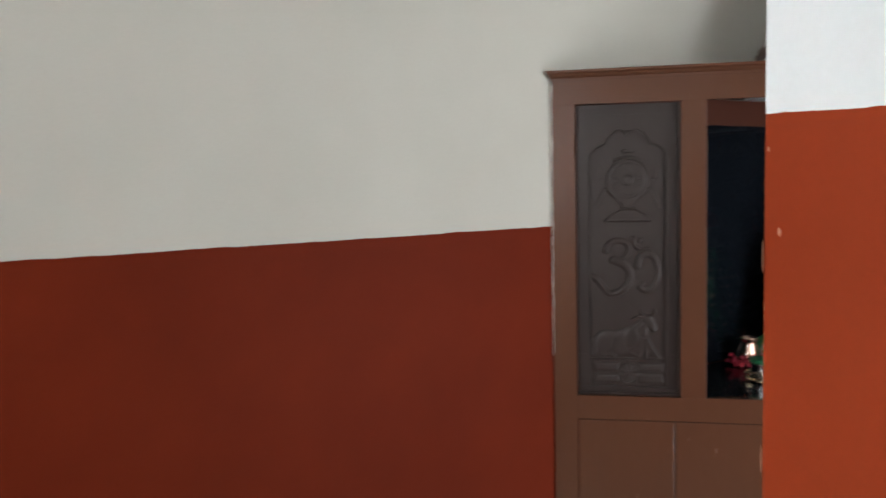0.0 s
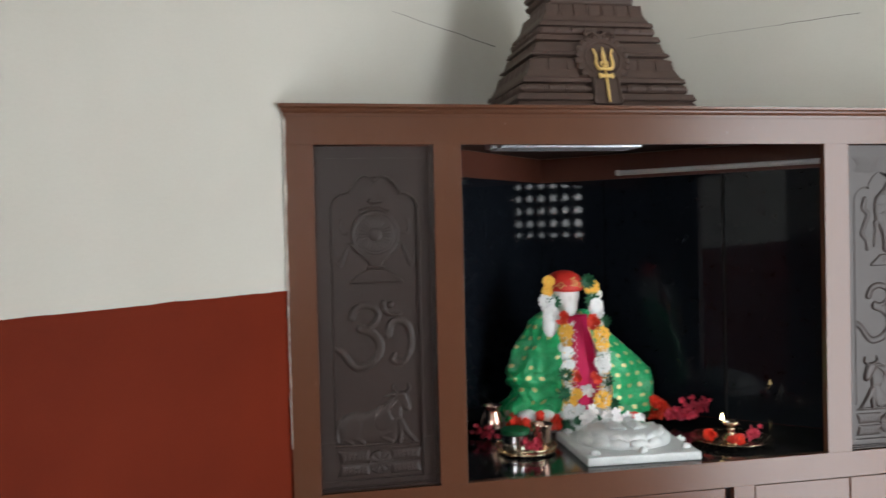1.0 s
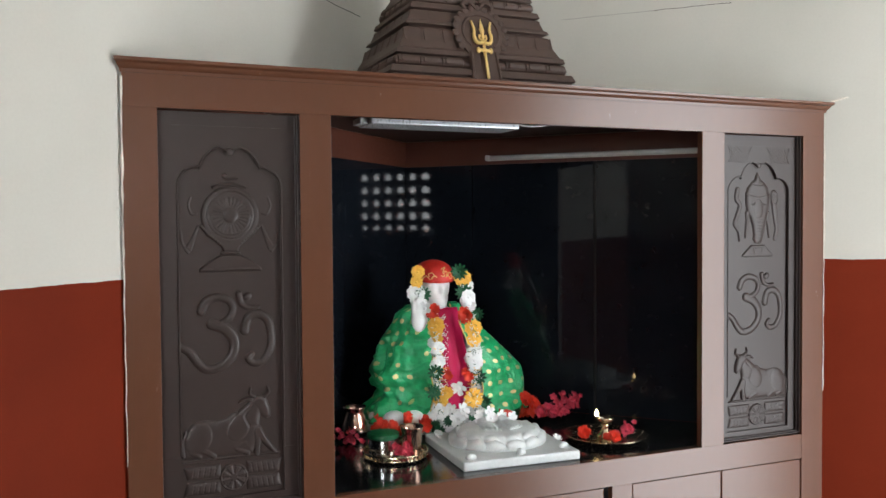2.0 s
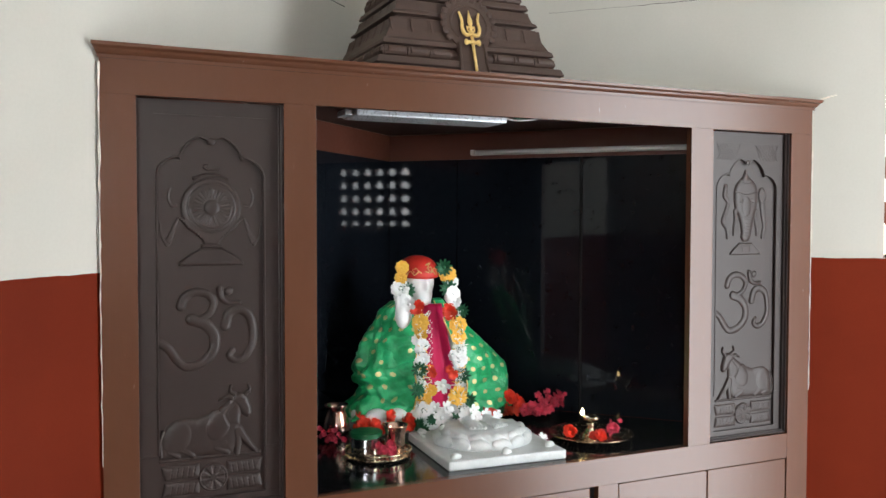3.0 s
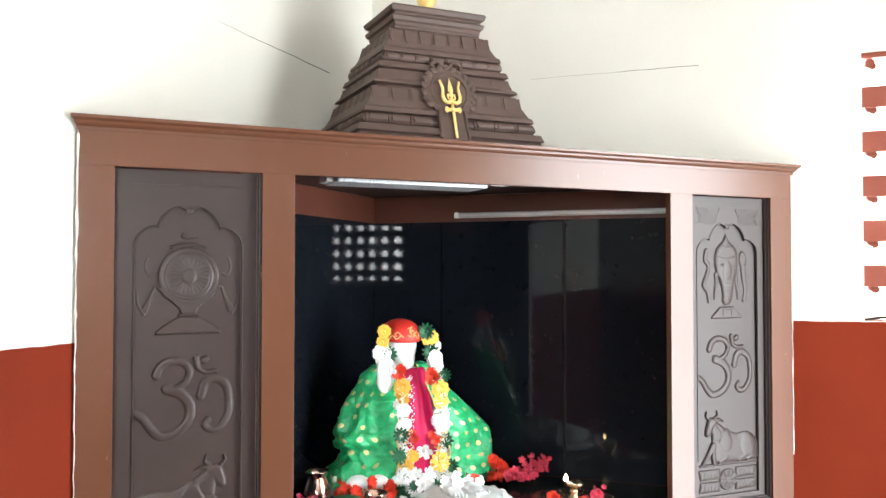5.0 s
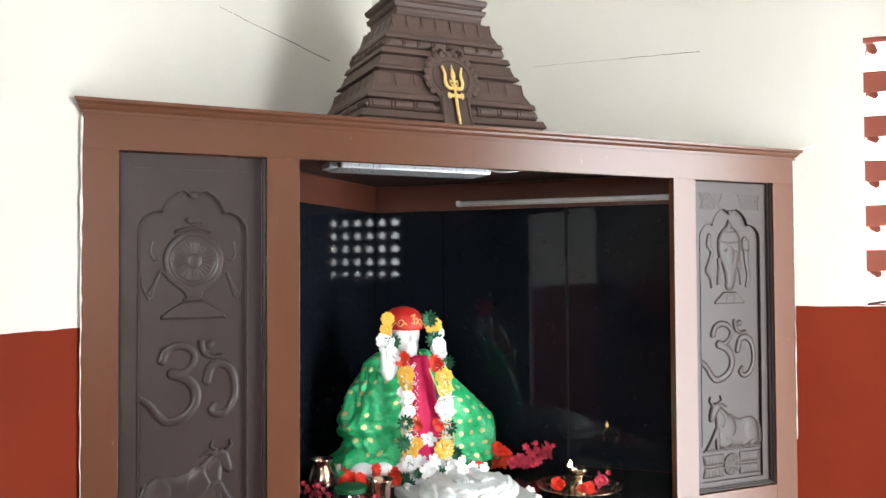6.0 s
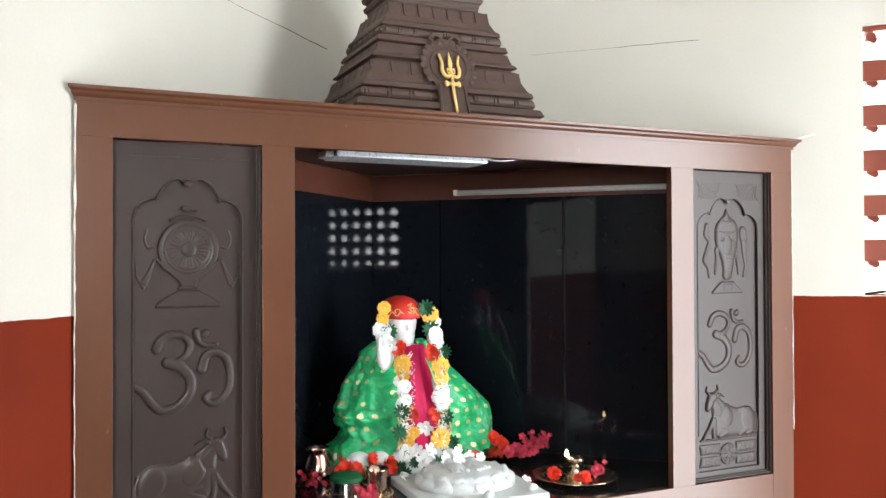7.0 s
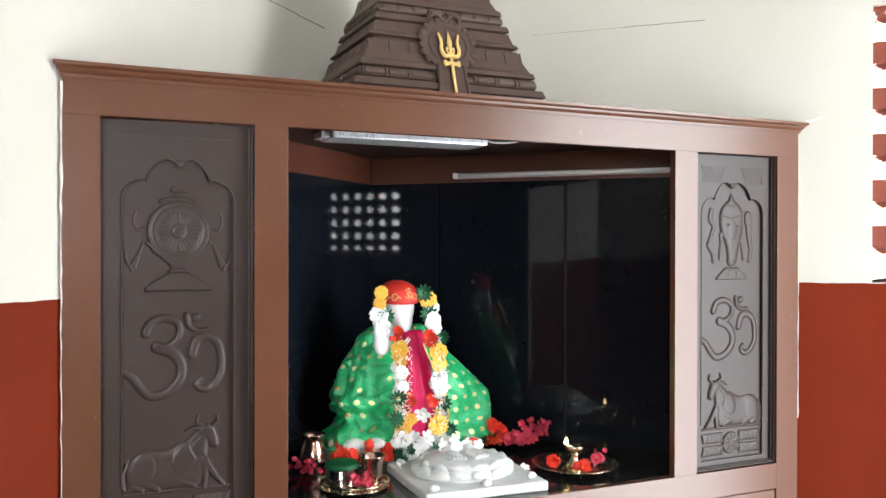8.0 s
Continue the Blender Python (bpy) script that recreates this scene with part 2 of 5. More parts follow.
def jali(name, origin_u, wall_v, out):
    """A cement lattice: a grid of bars with lobed openings, six by six, in the depth of the wall."""
    holder = new(name)
    holder.matrix_world = ROOM
    w, h = 0.70, HEAD - SILL
    nx, nz = 6, 6
    px, pz = w / nx, h / nz
    lo_v, hi_v = (wall_v - 0.085, wall_v - 0.02) if out < 0 else (wall_v + 0.02, wall_v + 0.085)
    for k in range(nz + 1):
        z = SILL + k * pz
        half = 0.027 if 0 < k < nz else 0.014 if k else 0.004
        z0, z1 = max(SILL, z - half), min(HEAD, z + half)
        part("bar", boxed((lo_v, origin_u, z0), (hi_v, origin_u + w, z1), 0.004), RED, holder)
    for k in range(1, nx + 1):
        u = origin_u + k * px
        u0, u1 = max(origin_u, u - 0.022), min(origin_u + w, u + 0.022)
        part("mullion", boxed((lo_v + 0.004, u0, SILL), (hi_v - 0.004, u1, HEAD), 0.004), RED, holder)
    lobes = bmesh.new()
    for i in range(nx):
        for k in range(nz):
            u, z = origin_u + (i + 0.5) * px, SILL + (k + 1) * pz - 0.027
            for s in (-1, 1):
                for d, r in ((0.036, 0.012), (0.030, 0.009)):
                    lathe(lobes, [(r, -0.026), (r, 0.026)], 10, (0, 0, 0))
                    new_vs = list(lobes.verts)[-20:]
                    m = Matrix.Translation(((lo_v + hi_v) / 2, u + s * d, z - (0.036 - d) * 1.2)) @ pose(0, 0, 0, 0, 90, 0)
                    for v in new_vs:
                        v.co = m @ v.co
    part("lobe_corners", lobes, RED, holder)
    return tagged(holder, "red painted cement lattice window with daylight behind", "window", kind="structure")


jali("window_1", WIN_A[0], 0.0, -1)
jali("window_2", WIN_B[0], FAR_V, 1)
cable = obj("loose_cable", tube(bmesh.new(), curve_points([(-0.012, 1.352, SILL + 0.004), (-0.010, 1.40, SILL + 0.010), (-0.014, 1.47, SILL + 0.004), (-0.010, 1.56, SILL + 0.007), (-0.013, 1.70, SILL + 0.004)], 6), 0.0035, 8), DARK, smooth=True)
cable.matrix_world = ROOM
tagged(cable, "thin black cable lying along the window sill", "cable")


def wall_crack(name, wall, points, width):
    """A hairline plaster crack: a thin sunken dark line that wavers."""
    bm = bmesh.new()
    tube(bm, points, width, 5, 0.35, (1, 0, 0) if wall is wall_right else (0, 1, 0))
    c = part(name, bm, DARK, wall, "hairline crack in the plaster")
    return c


def outside(name):
    """Overcast brightness that breaks up towards the ground, as behind shrubs."""
    m, n, l, b = nodes_of(name)
    vec = coords(n, l)
    sep = n.new("ShaderNodeSeparateXYZ")
    l.new(vec, sep.inputs[0])
    leaf = maths(n, l, "ADD", maths(n, l, "MULTIPLY", noise_of(n, l, vec, 7.0, 5.0, 0.6), 0.9), maths(n, l, "MULTIPLY", maths(n, l, "SUBTRACT", sep.outputs["Z"], 1.62), 0.55))
    l.new(ramp(n, l, leaf, [(0.40, (0.10, 0.14, 0.10)), (0.50, (0.95, 0.98, 1.0))]), b.inputs["Emission Color"])
    b.inputs["Emission Strength"].default_value = 3.0
    return m


m_sky = outside("overcast_sky")
for v, u in ((-0.55, 1.7), (FAR_V + 0.55, 2.1)):
    sheet = obj("backdrop", boxed((v - 0.01, u - 1.6, 0.4), (v + 0.01, u + 1.6, 2.9)), m_sky)
    sheet.matrix_world = ROOM
    tagged(sheet, "pale overcast sky outside the lattice window", "sky", kind="structure")

rng = random.Random(4)
wall_crack("crack", wall_left, [(0.60 + 0.03 * k - 0.33, 0.0, 1.960 + rng.uniform(-0.0012, 0.0012)) for k in range(18)], [0.0014 - 0.00006 * k for k in range(18)])
wall_crack("crack", wall_right, [(0.0, 0.50 + 0.02 * k, 1.960 + rng.uniform(-0.001, 0.001)) for k in range(24)], [0.0003 + 0.0004 * (k > 12) for k in range(24)])


# ---- granite lining of the niche ----
def granite_lining():
    lining = new("granite_lining")
    lining.matrix_world = ROOM
    g, gap = 0.018, 0.0015
    for name, spans in (("left", ((-0.0015, 1.12),)), ("right", ((0.0175, 0.235), (0.235, 0.5975), (0.6025, 1.12)))):
        for a, b in spans:
            lo, hi = ((a + gap, 0.0, 0.845), (b - gap, g, 1.556)) if name == "left" else ((0.0, a + gap, 0.845), (g, b - gap, 1.556))
            part("granite_panel", boxed(lo, hi), GRANITE, lining)
    part("joint", boxed((0.001, 0.5978, 0.846), (0.0184, 0.6022, 1.5555)), DARK, lining, "dark open joint")
    for lo, hi in (((0.001, 0.001, 1.5565), (1.12, 0.0195, 1.632)), ((0.001, 0.0200, 1.5565), (0.0195, 1.12, 1.632))):
        part("painted_band", boxed(lo, hi), INNER, lining, "red-brown painted band above the granite")
    tagged(lining, "polished black granite slabs lining the shrine niche", "wall cladding", kind="structure")


granite_lining()


# ---- the shrine cabinet ----
X0, X1, ZB, ZT = -0.3815, 1.2830, 0.845, 1.597
FACE = 0.018


def half_niche(y0, inset=0.004):
    """Corners of the three-sided floor plan between the face at y0 and the two walls."""
    reach = 0.84 - y0 - inset * 1.5
    return [(0.45 - reach, y0, 0), (0.45 + reach, y0, 0), (0.45, 0.84 - inset * 1.5, 0)]


shrine = empty("shrine_cabinet")
tagged(shrine, "brown laminate corner shrine cabinet with carved side panels", "shrine")


def rail(name, lo, hi, label="", bevel=0.0004):
    return part(name, boxed(lo, hi, bevel), LAMINATE, shrine, label)


rail("stile", (X0, 0, 0.08), (-0.322, FACE, ZT))
rail("stile", (-0.062, 0, ZB), (0.0, FACE, ZT))
rail("stile", (0.90, 0, ZB), (0.966, FACE, ZT))
rail("stile", (1.214, 0, 0.08), (X1, FACE, ZT))
rail("top_rail", (X0, 0.0002, ZT), (X1, FACE, 1.6665))
rail("bottom_rail", (-0.3218, 0.0002, 0.783), (1.2138, FACE, ZB - 0.0002))
for a, b in ((0.168, 0.230), (0.648, 0.702)):
    rail("base_stile", (a, 0.001, 0.08), (b, FACE, 0.7825))
rail("plinth", (-0.35, 0.03, 0.0), (1.25, 0.05, 0.08))
for a, b in ((-0.3205, -0.077), (-0.075, 0.1665), (0.2315, 0.627), (0.7035, 0.960), (0.962, 1.2125)):
    door = part("door", boxed((a, 0.002, 0.085), (b, FACE, 0.7805), 0.0025), LAMINATE, shrine)
    if 0.2 < a < 0.3:
        part("lock", boxed((b - 0.042, 0.0005, 0.728), (b - 0.026, 0.0025, 0.752), 0.0012), LOCK, door, "small dull metal lock plate")
part("back_board", boxed((-0.30, 0.0185, 0.085), (1.20, 0.022, 0.80)), DARK, shrine)

# ragged line of filler between the cabinet and the walls
crng = random.Random(5)
for x, s in ((X0 - 0.0012, -1), (X1 + 0.0012, 1)):
    pts = [(x + crng.uniform(-0.0008, 0.0008), -0.0006, 0.95 + 0.7 * k / 40) for k in range(41)]
    part("filler", tube(bmesh.new(), pts, [0.0006 + 0.0016 * crng.random() ** 2 * (1.4 if p[2] > 1.3 else 0.6) for p in pts], 6), CHIP, shrine, "ragged white filler line")
for k in range(5):
    part("filler", blob(bmesh.new(), (X1 + 0.006 + 0.006 * k, -0.022 - 0.005 * k, 1.684 + 0.002 * k), (0.007, 0.003, 0.002), 8, 5), CHIP, shrine)

# cornice: a stepped moulding that overhangs the face
profile = [(0.0, 1.657), (-0.004, 1.657), (-0.0045, 1.6635), (-0.008, 1.665), (-0.0120, 1.6685), (-0.0140, 1.6725), (-0.019, 1.6745), (-0.0215, 1.676), (-0.022, 1.6818), (0.0, 1.6818)]
bm = bmesh.new()
ends = [[bm.verts.new((x + side * 0.55 * -y, y, z)) for y, z in profile] for x, side in ((X0 - 0.001, -1), (X1 + 0.001, 1))]
for k in range(len(profile)):
    j = (k + 1) % len(profile)
    bm.faces.new((ends[0][k], ends[0][j], ends[1][j], ends[1][k]))
bm.faces.new(ends[0])
bm.faces.new(ends[1])
part("cornice", bm, LAMINATE, shrine, "stepped brown cornice moulding")
part("top_board", prism(bmesh.new(), half_niche(0.0005), (0, 0, 1.6672), (0, 0, 0.0145)), LAMINATE, shrine)
part("soffit", prism(bmesh.new(), half_niche(0.019, 0.014), (0, 0, 1.634), (0, 0, 0.008)), SOFFIT, shrine, "brown soffit above the niche, its shade set in the colour")
part("shelf", prism(bmesh.new(), half_niche(0.0185, 0.02), (0, 0, ZB - 0.022), (0, 0, 0.022)), SHELF, shrine, "polished black granite shelf slab")

# ---- carved side panels ----
def arch_outline():
    """Half-points of the cusped arch, mirrored, from the lower left round to the lower right: (dx, z)."""
    left = [(-0.095, 0.952)]
    for k in range(9):
        a = math.pi - k * (math.pi / 2) / 8
        left.append((-0.056 + 0.039 * math.cos(a), 1.455 + 0.037 * math.sin(a)))
    for k in range(1, 9):
        a = math.pi - k * (math.pi / 2.5) / 8
        left.append((-0.004 + 0.052 * math.cos(a), 1.480 + 0.052 * math.sin(a)))
    left.append((0.0, 1.521))
    return left + [(-x, z) for x, z in reversed(left[:-1])]


OM = [
    ([(-0.055, 1.222), (-0.048, 1.238), (-0.03, 1.247), (-0.008, 1.243), (0.003, 1.228), (-0.002, 1.210), (-0.018, 1.199), (-0.034, 1.197)], 0.0075),
    ([(-0.036, 1.197), (-0.012, 1.187), (0.004, 1.165), (0.002, 1.138), (-0.018, 1.117), (-0.045, 1.111), (-0.062, 1.124), (-0.078, 1.146), (-0.099, 1.160)], 0.0095),
    ([(0.024, 1.182), (0.031, 1.205), (0.05, 1.212), (0.068, 1.2), (0.075, 1.173), (0.073, 1.145), (0.058, 1.122), (0.042, 1.118), (0.031, 1.127), (0.037, 1.136)], 0.0080),
    ([(0.014, 1.252), (0.018, 1.234), (0.032, 1.225), (0.050, 1.226)], 0.0055),
]


def line_depth(x, z, pts, width, smooth=5):
    """How deep each place lies inside a stroke of the given half width (one number, or one for each end)."""
    p = [(q.x, q.z) for q in curve_points([(a, 0, c) for a, c in pts], smooth)] if smooth else pts
    n = len(p) - 1
    w0, w1 = width if isinstance(width, tuple) else (width, width)
    best = np.full(x.shape, -1.0)
    for i in range(n):
        (ax, az), (bx, bz) = p[i], p[i + 1]
        dx, dz = bx - ax, bz - az
        t = np.clip(((x - ax) * dx + (z - az) * dz) / (dx * dx + dz * dz + 1e-12), 0, 1)
        w = w0 + (w1 - w0) * (i + t) / n
        best = np.maximum(best, w - np.hypot(x - ax - t * dx, z - az - t * dz))
    return best


def oval_depth(x, z, cx, cz, rx, rz, turn=0.0):
    c, s = math.cos(radians(turn)), math.sin(radians(turn))
    u, v = (x - cx) * c + (z - cz) * s, (z - cz) * c - (x - cx) * s
    return (1 - np.hypot(u / rx, v / rz)) * min(rx, rz)


def shape_depth(x, z, pts):
    """Depth inside a many-sided outline."""
    inside = np.zeros(x.shape, bool)
    far = np.full(x.shape, 1.0)
    for (ax, az), (bx, bz) in zip(pts, pts[1:] + pts[:1]):
        dx, dz = bx - ax, bz - az
        t = np.clip(((x - ax) * dx + (z - az) * dz) / (dx * dx + dz * dz + 1e-12), 0, 1)
        far = np.minimum(far, np.hypot(x - ax - t * dx, z - az - t * dz))
        if abs(dz) > 1e-9:
            inside ^= ((az > z) != (bz > z)) & (x < ax + (z - az) / dz * dx)
    return np.where(inside, far, -far)


def swell(depth, edge, height):
    """A rounded shoulder: nothing outside, height from edge inwards."""
    t = np.clip(depth / edge, 0, 1)
    return height * np.sqrt(1 - (1 - t) ** 2) * (depth > 0)


def om_height(x, z):
    h = np.zeros(x.shape)
    for pts, w in OM:
        h = np.maximum(h, swell(line_depth(x, z, pts, (w * 1.15, w * 0.75)), w * 1.1, 0.0062))
    return np.maximum(h, swell(oval_depth(x, z, 0.030, 1.2475, 0.009, 0.0075, 30), 0.007, 0.0055))


def wheel_height(x, z):
    zc = 1.402
    r, a = np.hypot(x, z - zc), np.arctan2(z - zc, x)
    h = swell(0.054 - r, 0.004, 0.0048)
    bowl = shape_depth(x, z, [(-0.056, 1.382), (-0.044, 1.364), (-0.026, 1.352), (-0.017, 1.342), (-0.0135, 1.333), (0.0135, 1.333), (0.017, 1.342), (0.026, 1.352), (0.044, 1.364), (0.056, 1.382)])
    h = np.maximum(h, swell(bowl, 0.004, 0.0046))
    h = h - 0.0016 * (np.abs(r - 0.0445) < 0.0016) - 0.0012 * (np.abs(r - 0.0385) < 0.0012) * (z < zc)
    h = h - 0.0011 * ((r > 0.0165) & (r < 0.034) & (np.cos(a * 26) > 0.45))
    h = h + swell(0.0135 - r, 0.012, 0.0045)
    for k in range(9):
        for s in (-1, 1):
            h = np.maximum(h, swell(oval_depth(x, z, s * (0.054 - 0.0042 * k), 1.381 - 0.0040 * k, 0.0030, 0.0030), 0.003, 0.0062))
    h = np.maximum(h, swell(line_depth(x, z, [(-0.016, 1.331), (0.016, 1.331)], 0.0028, 0), 0.003, 0.0058))
    base = shape_depth(x, z, [(-0.058, 1.296), (0.058, 1.296), (0.057, 1.302), (0.040, 1.315), (0.019, 1.327), (-0.019, 1.327), (-0.040, 1.315), (-0.057, 1.302)])
    h = np.maximum(h, swell(base, 0.003, 0.0050) + 0.0012 * (z < 1.3015) * (base > 0))
    h = np.maximum(h, swell(line_depth(x, z, [(-0.030, 1.455), (-0.012, 1.461), (0.012, 1.461), (0.030, 1.455)], (0.0035, 0.002)), 0.003, 0.0050))
    h = np.maximum(h, swell(line_depth(x, z, [(-0.012, 1.476), (-0.004, 1.471), (0.014, 1.473)], (0.003, 0.0018)), 0.003, 0.0045))
    h = np.maximum(h, swell(oval_depth(x, z, -0.009, 1.479, 0.004, 0.003), 0.003, 0.004))
    for s in (-1, 1):
        h = np.maximum(h, swell(shape_depth(x, z, [(s * 0.056, 1.384), (s * 0.061, 1.384), (s * 0.073, 1.358), (s * 0.083, 1.342), (s * 0.072, 1.334), (s * 0.066, 1.352)]), 0.003, 0.0030))
        h = np.maximum(h, swell(line_depth(x, z, [(s * 0.072, 1.436), (s * 0.076, 1.420), (s * 0.070, 1.405), (s * 0.062, 1.406)], (0.0022, 0.003)), 0.003, 0.0018))
        h = np.maximum(h, swell(line_depth(x, z, [(s * 0.090, 1.372), (s * 0.088, 1.352), (s * 0.078, 1.334)], (0.0016, 0.0035)), 0.003, 0.0024))
    return h


def elephant_height(x, z):
    head = shape_depth(x, z, [(-0.001, 1.506), (0.005, 1.498), (0.009, 1.488), (0.022, 1.479), (0.033, 1.468), (0.038, 1.452), (0.037, 1.430), (0.034, 1.408), (0.028, 1.390), (0.022, 1.368), (0.019, 1.348), (0.014, 1.334), (0.004, 1.328), (-0.009, 1.330), (-0.015, 1.340), (-0.013, 1.352),
                              (-0.017, 1.375), (-0.024, 1.394), (-0.034, 1.410), (-0.038, 1.430), (-0.038, 1.452), (-0.032, 1.468), (-0.020, 1.480), (-0.010, 1.488), (-0.006, 1.498)])
    h = swell(head, 0.016, 0.0078)
    h = h + swell(oval_depth(x, z, -0.002, 1.415, 0.015, 0.024), 0.014, 0.0022) * (head > 0)
    h = h - 0.0014 * (np.abs(line_depth(x, z, [(-0.036, 1.452), (0.0, 1.446), (0.036, 1.452)], 0.0009)) < 0.0009) * (head > 0.002)
    h = h - 0.0014 * (np.abs(line_depth(x, z, [(-0.022, 1.478), (0.0, 1.473), (0.022, 1.478)], 0.0009)) < 0.0008) * (head > 0.002)
    for s in (-1, 1):
        h = h - 0.0016 * (oval_depth(x, z, s * 0.017, 1.428, 0.0060, 0.0026, s * -12) > 0) * (head > 0)
        for k in range(7):
            h = h - 0.0010 * (line_depth(x, z, [(-0.010 + 0.002 * k * 0.3, 1.392 - 0.008 * k), (0.012, 1.391 - 0.008 * k)], 0.0006, 0) > 0) * (head > 0.003) * (s > 0)
        h = np.maximum(h, swell(line_depth(x, z, [(s * 0.033, 1.404), (s * 0.032, 1.385), (s * 0.036, 1.362), (s * 0.037, 1.345)], (0.006, 0.003)), 0.004, 0.0042))
    h = np.maximum(h, swell(line_depth(x, z, [(-0.062, 1.462), (-0.066, 1.440), (-0.055, 1.424), (-0.064, 1.398), (-0.072, 1.378), (-0.060, 1.360), (-0.056, 1.338)], (0.007, 0.004)), 0.005, 0.0045))
    ear = oval_depth(x, z, 0.054, 1.440, 0.013, 0.023, 8)
    h = np.maximum(h, swell(ear, 0.004, 0.0045) - 0.002 * (ear > 0.0055))
    h = np.maximum(h, swell(line_depth(x, z, [(0.055, 1.420), (0.058, 1.390), (0.062, 1.365), (0.055, 1.340)], (0.009, 0.005)), 0.005, 0.0040))
    base = shape_depth(x, z, [(-0.048, 1.296), (0.050, 1.296), (0.050, 1.301), (0.034, 1.313), (0.022, 1.325), (-0.020, 1.325), (-0.034, 1.313), (-0.048, 1.301)])
    h = np.maximum(h, swell(base, 0.003, 0.0052) - 0.0014 * (line_depth(x, z, [(-0.012, 1.304), (-0.014, 1.320), (0.014, 1.320), (0.012, 1.304)], 0.0012, 0) > 0))
    return h


def bull_height(x, z):
    """A bull lying with its head raised towards -x."""
    body = shape_depth(x, z, [(-0.046, 1.012), (-0.036, 1.020), (-0.016, 1.026), (0.000, 1.026), (0.010, 1.018), (0.030, 1.012), (0.052, 1.016), (0.068, 1.014), (0.082, 1.002), (0.090, 0.982), (0.091, 0.960), (0.090, 0.944),
                              (0.040, 0.944), (-0.010, 0.944), (-0.036, 0.946), (-0.046, 0.966), (-0.050, 0.990)])
    h = swell(body, 0.020, 0.0066)
    h = h + swell(oval_depth(x, z, 0.066, 0.984, 0.026, 0.030, 20), 0.016, 0.0022) + swell(oval_depth(x, z, -0.010, 0.998, 0.020, 0.028, 25), 0.014, 0.0022)
    neck = shape_depth(x, z, [(-0.058, 1.036), (-0.040, 1.052), (-0.026, 1.040), (-0.010, 1.028), (-0.008, 1.005), (-0.030, 0.992), (-0.050, 0.996), (-0.052, 1.016)])
    h = np.maximum(h, swell(neck, 0.012, 0.0072))
    head = shape_depth(x, z, [(-0.064, 1.048), (-0.052, 1.056), (-0.038, 1.054), (-0.032, 1.042), (-0.044, 1.030), (-0.054, 1.014), (-0.064, 1.008), (-0.072, 1.014), (-0.071, 1.028)])
    h = np.maximum(h, swell(head, 0.009, 0.0088))
    for pts, w in (([(-0.060, 1.052), (-0.068, 1.060), (-0.066, 1.070)], (0.0042, 0.0018)), ([(-0.040, 1.054), (-0.032, 1.060), (-0.034, 1.071)], (0.0042, 0.0018)), ([(-0.034, 1.048), (-0.024, 1.049), (-0.012, 1.044)], (0.0050, 0.0015))):
        h = np.maximum(h, swell(line_depth(x, z, pts, w), 0.003, 0.0066))
    for pts, w in (([(-0.046, 0.988), (-0.060, 0.966), (-0.078, 0.944)], (0.0085, 0.0048)), ([(-0.044, 0.986), (-0.046, 0.964), (-0.044, 0.942)], (0.0075, 0.0055)), ([(-0.022, 0.966), (-0.004, 0.958), (-0.026, 0.946)], (0.0065, 0.0055)),
                   ([(0.070, 0.966), (0.050, 0.956), (0.036, 0.946)], (0.0090, 0.0055)), ([(0.078, 0.957), (0.062, 0.947)], (0.006, 0.005)), ([(0.088, 0.995), (0.094, 0.975), (0.092, 0.950)], (0.003, 0.0035))):
        h = np.maximum(h, swell(line_depth(x, z, pts, w), 0.005, 0.0072))
    h = h - 0.0014 * (np.abs(line_depth(x, z, [(-0.036, 1.036), (-0.022, 1.018), (-0.030, 0.998)], 0.0012)) < 0.0012) * (neck > 0.001)
    return np.maximum(h, swell(line_depth(x, z, [(-0.086, 0.9405), (0.094, 0.9405)], 0.0030, 0), 0.003, 0.0050))


def pedestal_height(x, z):
    h = np.zeros(x.shape)
    for s in (-1, 1):
        for z0, z1, lean in ((0.904, 0.930, 0.008), (0.874, 0.900, -0.008)):
            d = shape_depth(x, z, [(s * (0.086 + max(0, lean) * 0.8), z1), (s * (0.086 - min(0, lean) * 0.8), z0), (s * 0.024, z0), (s * 0.024, z1)])
            h = np.maximum(h, swell(d, 0.011, 0.0056))
            for k in range(5):
                h = h - 0.0012 * (line_depth(x, z, [(s * (0.036 + 0.010 * k), z0 + 0.004), (s * (0.033 + 0.010 * k), z1 - 0.004)], 0.0009, 0) > 0)
    r, a = np.hypot(x, z - 0.902), np.arctan2(z - 0.902, x)
    h = np.where(r < 0.0265, swell(0.0265 - r, 0.003, 0.0058), h)
    h = h - 0.0022 * ((r < 0.0225) & (r > 0.007) & (np.cos(a * 8) > 0.35)) - 0.0012 * (np.abs(r - 0.0225) < 0.0012)
    return np.maximum(h, 0)


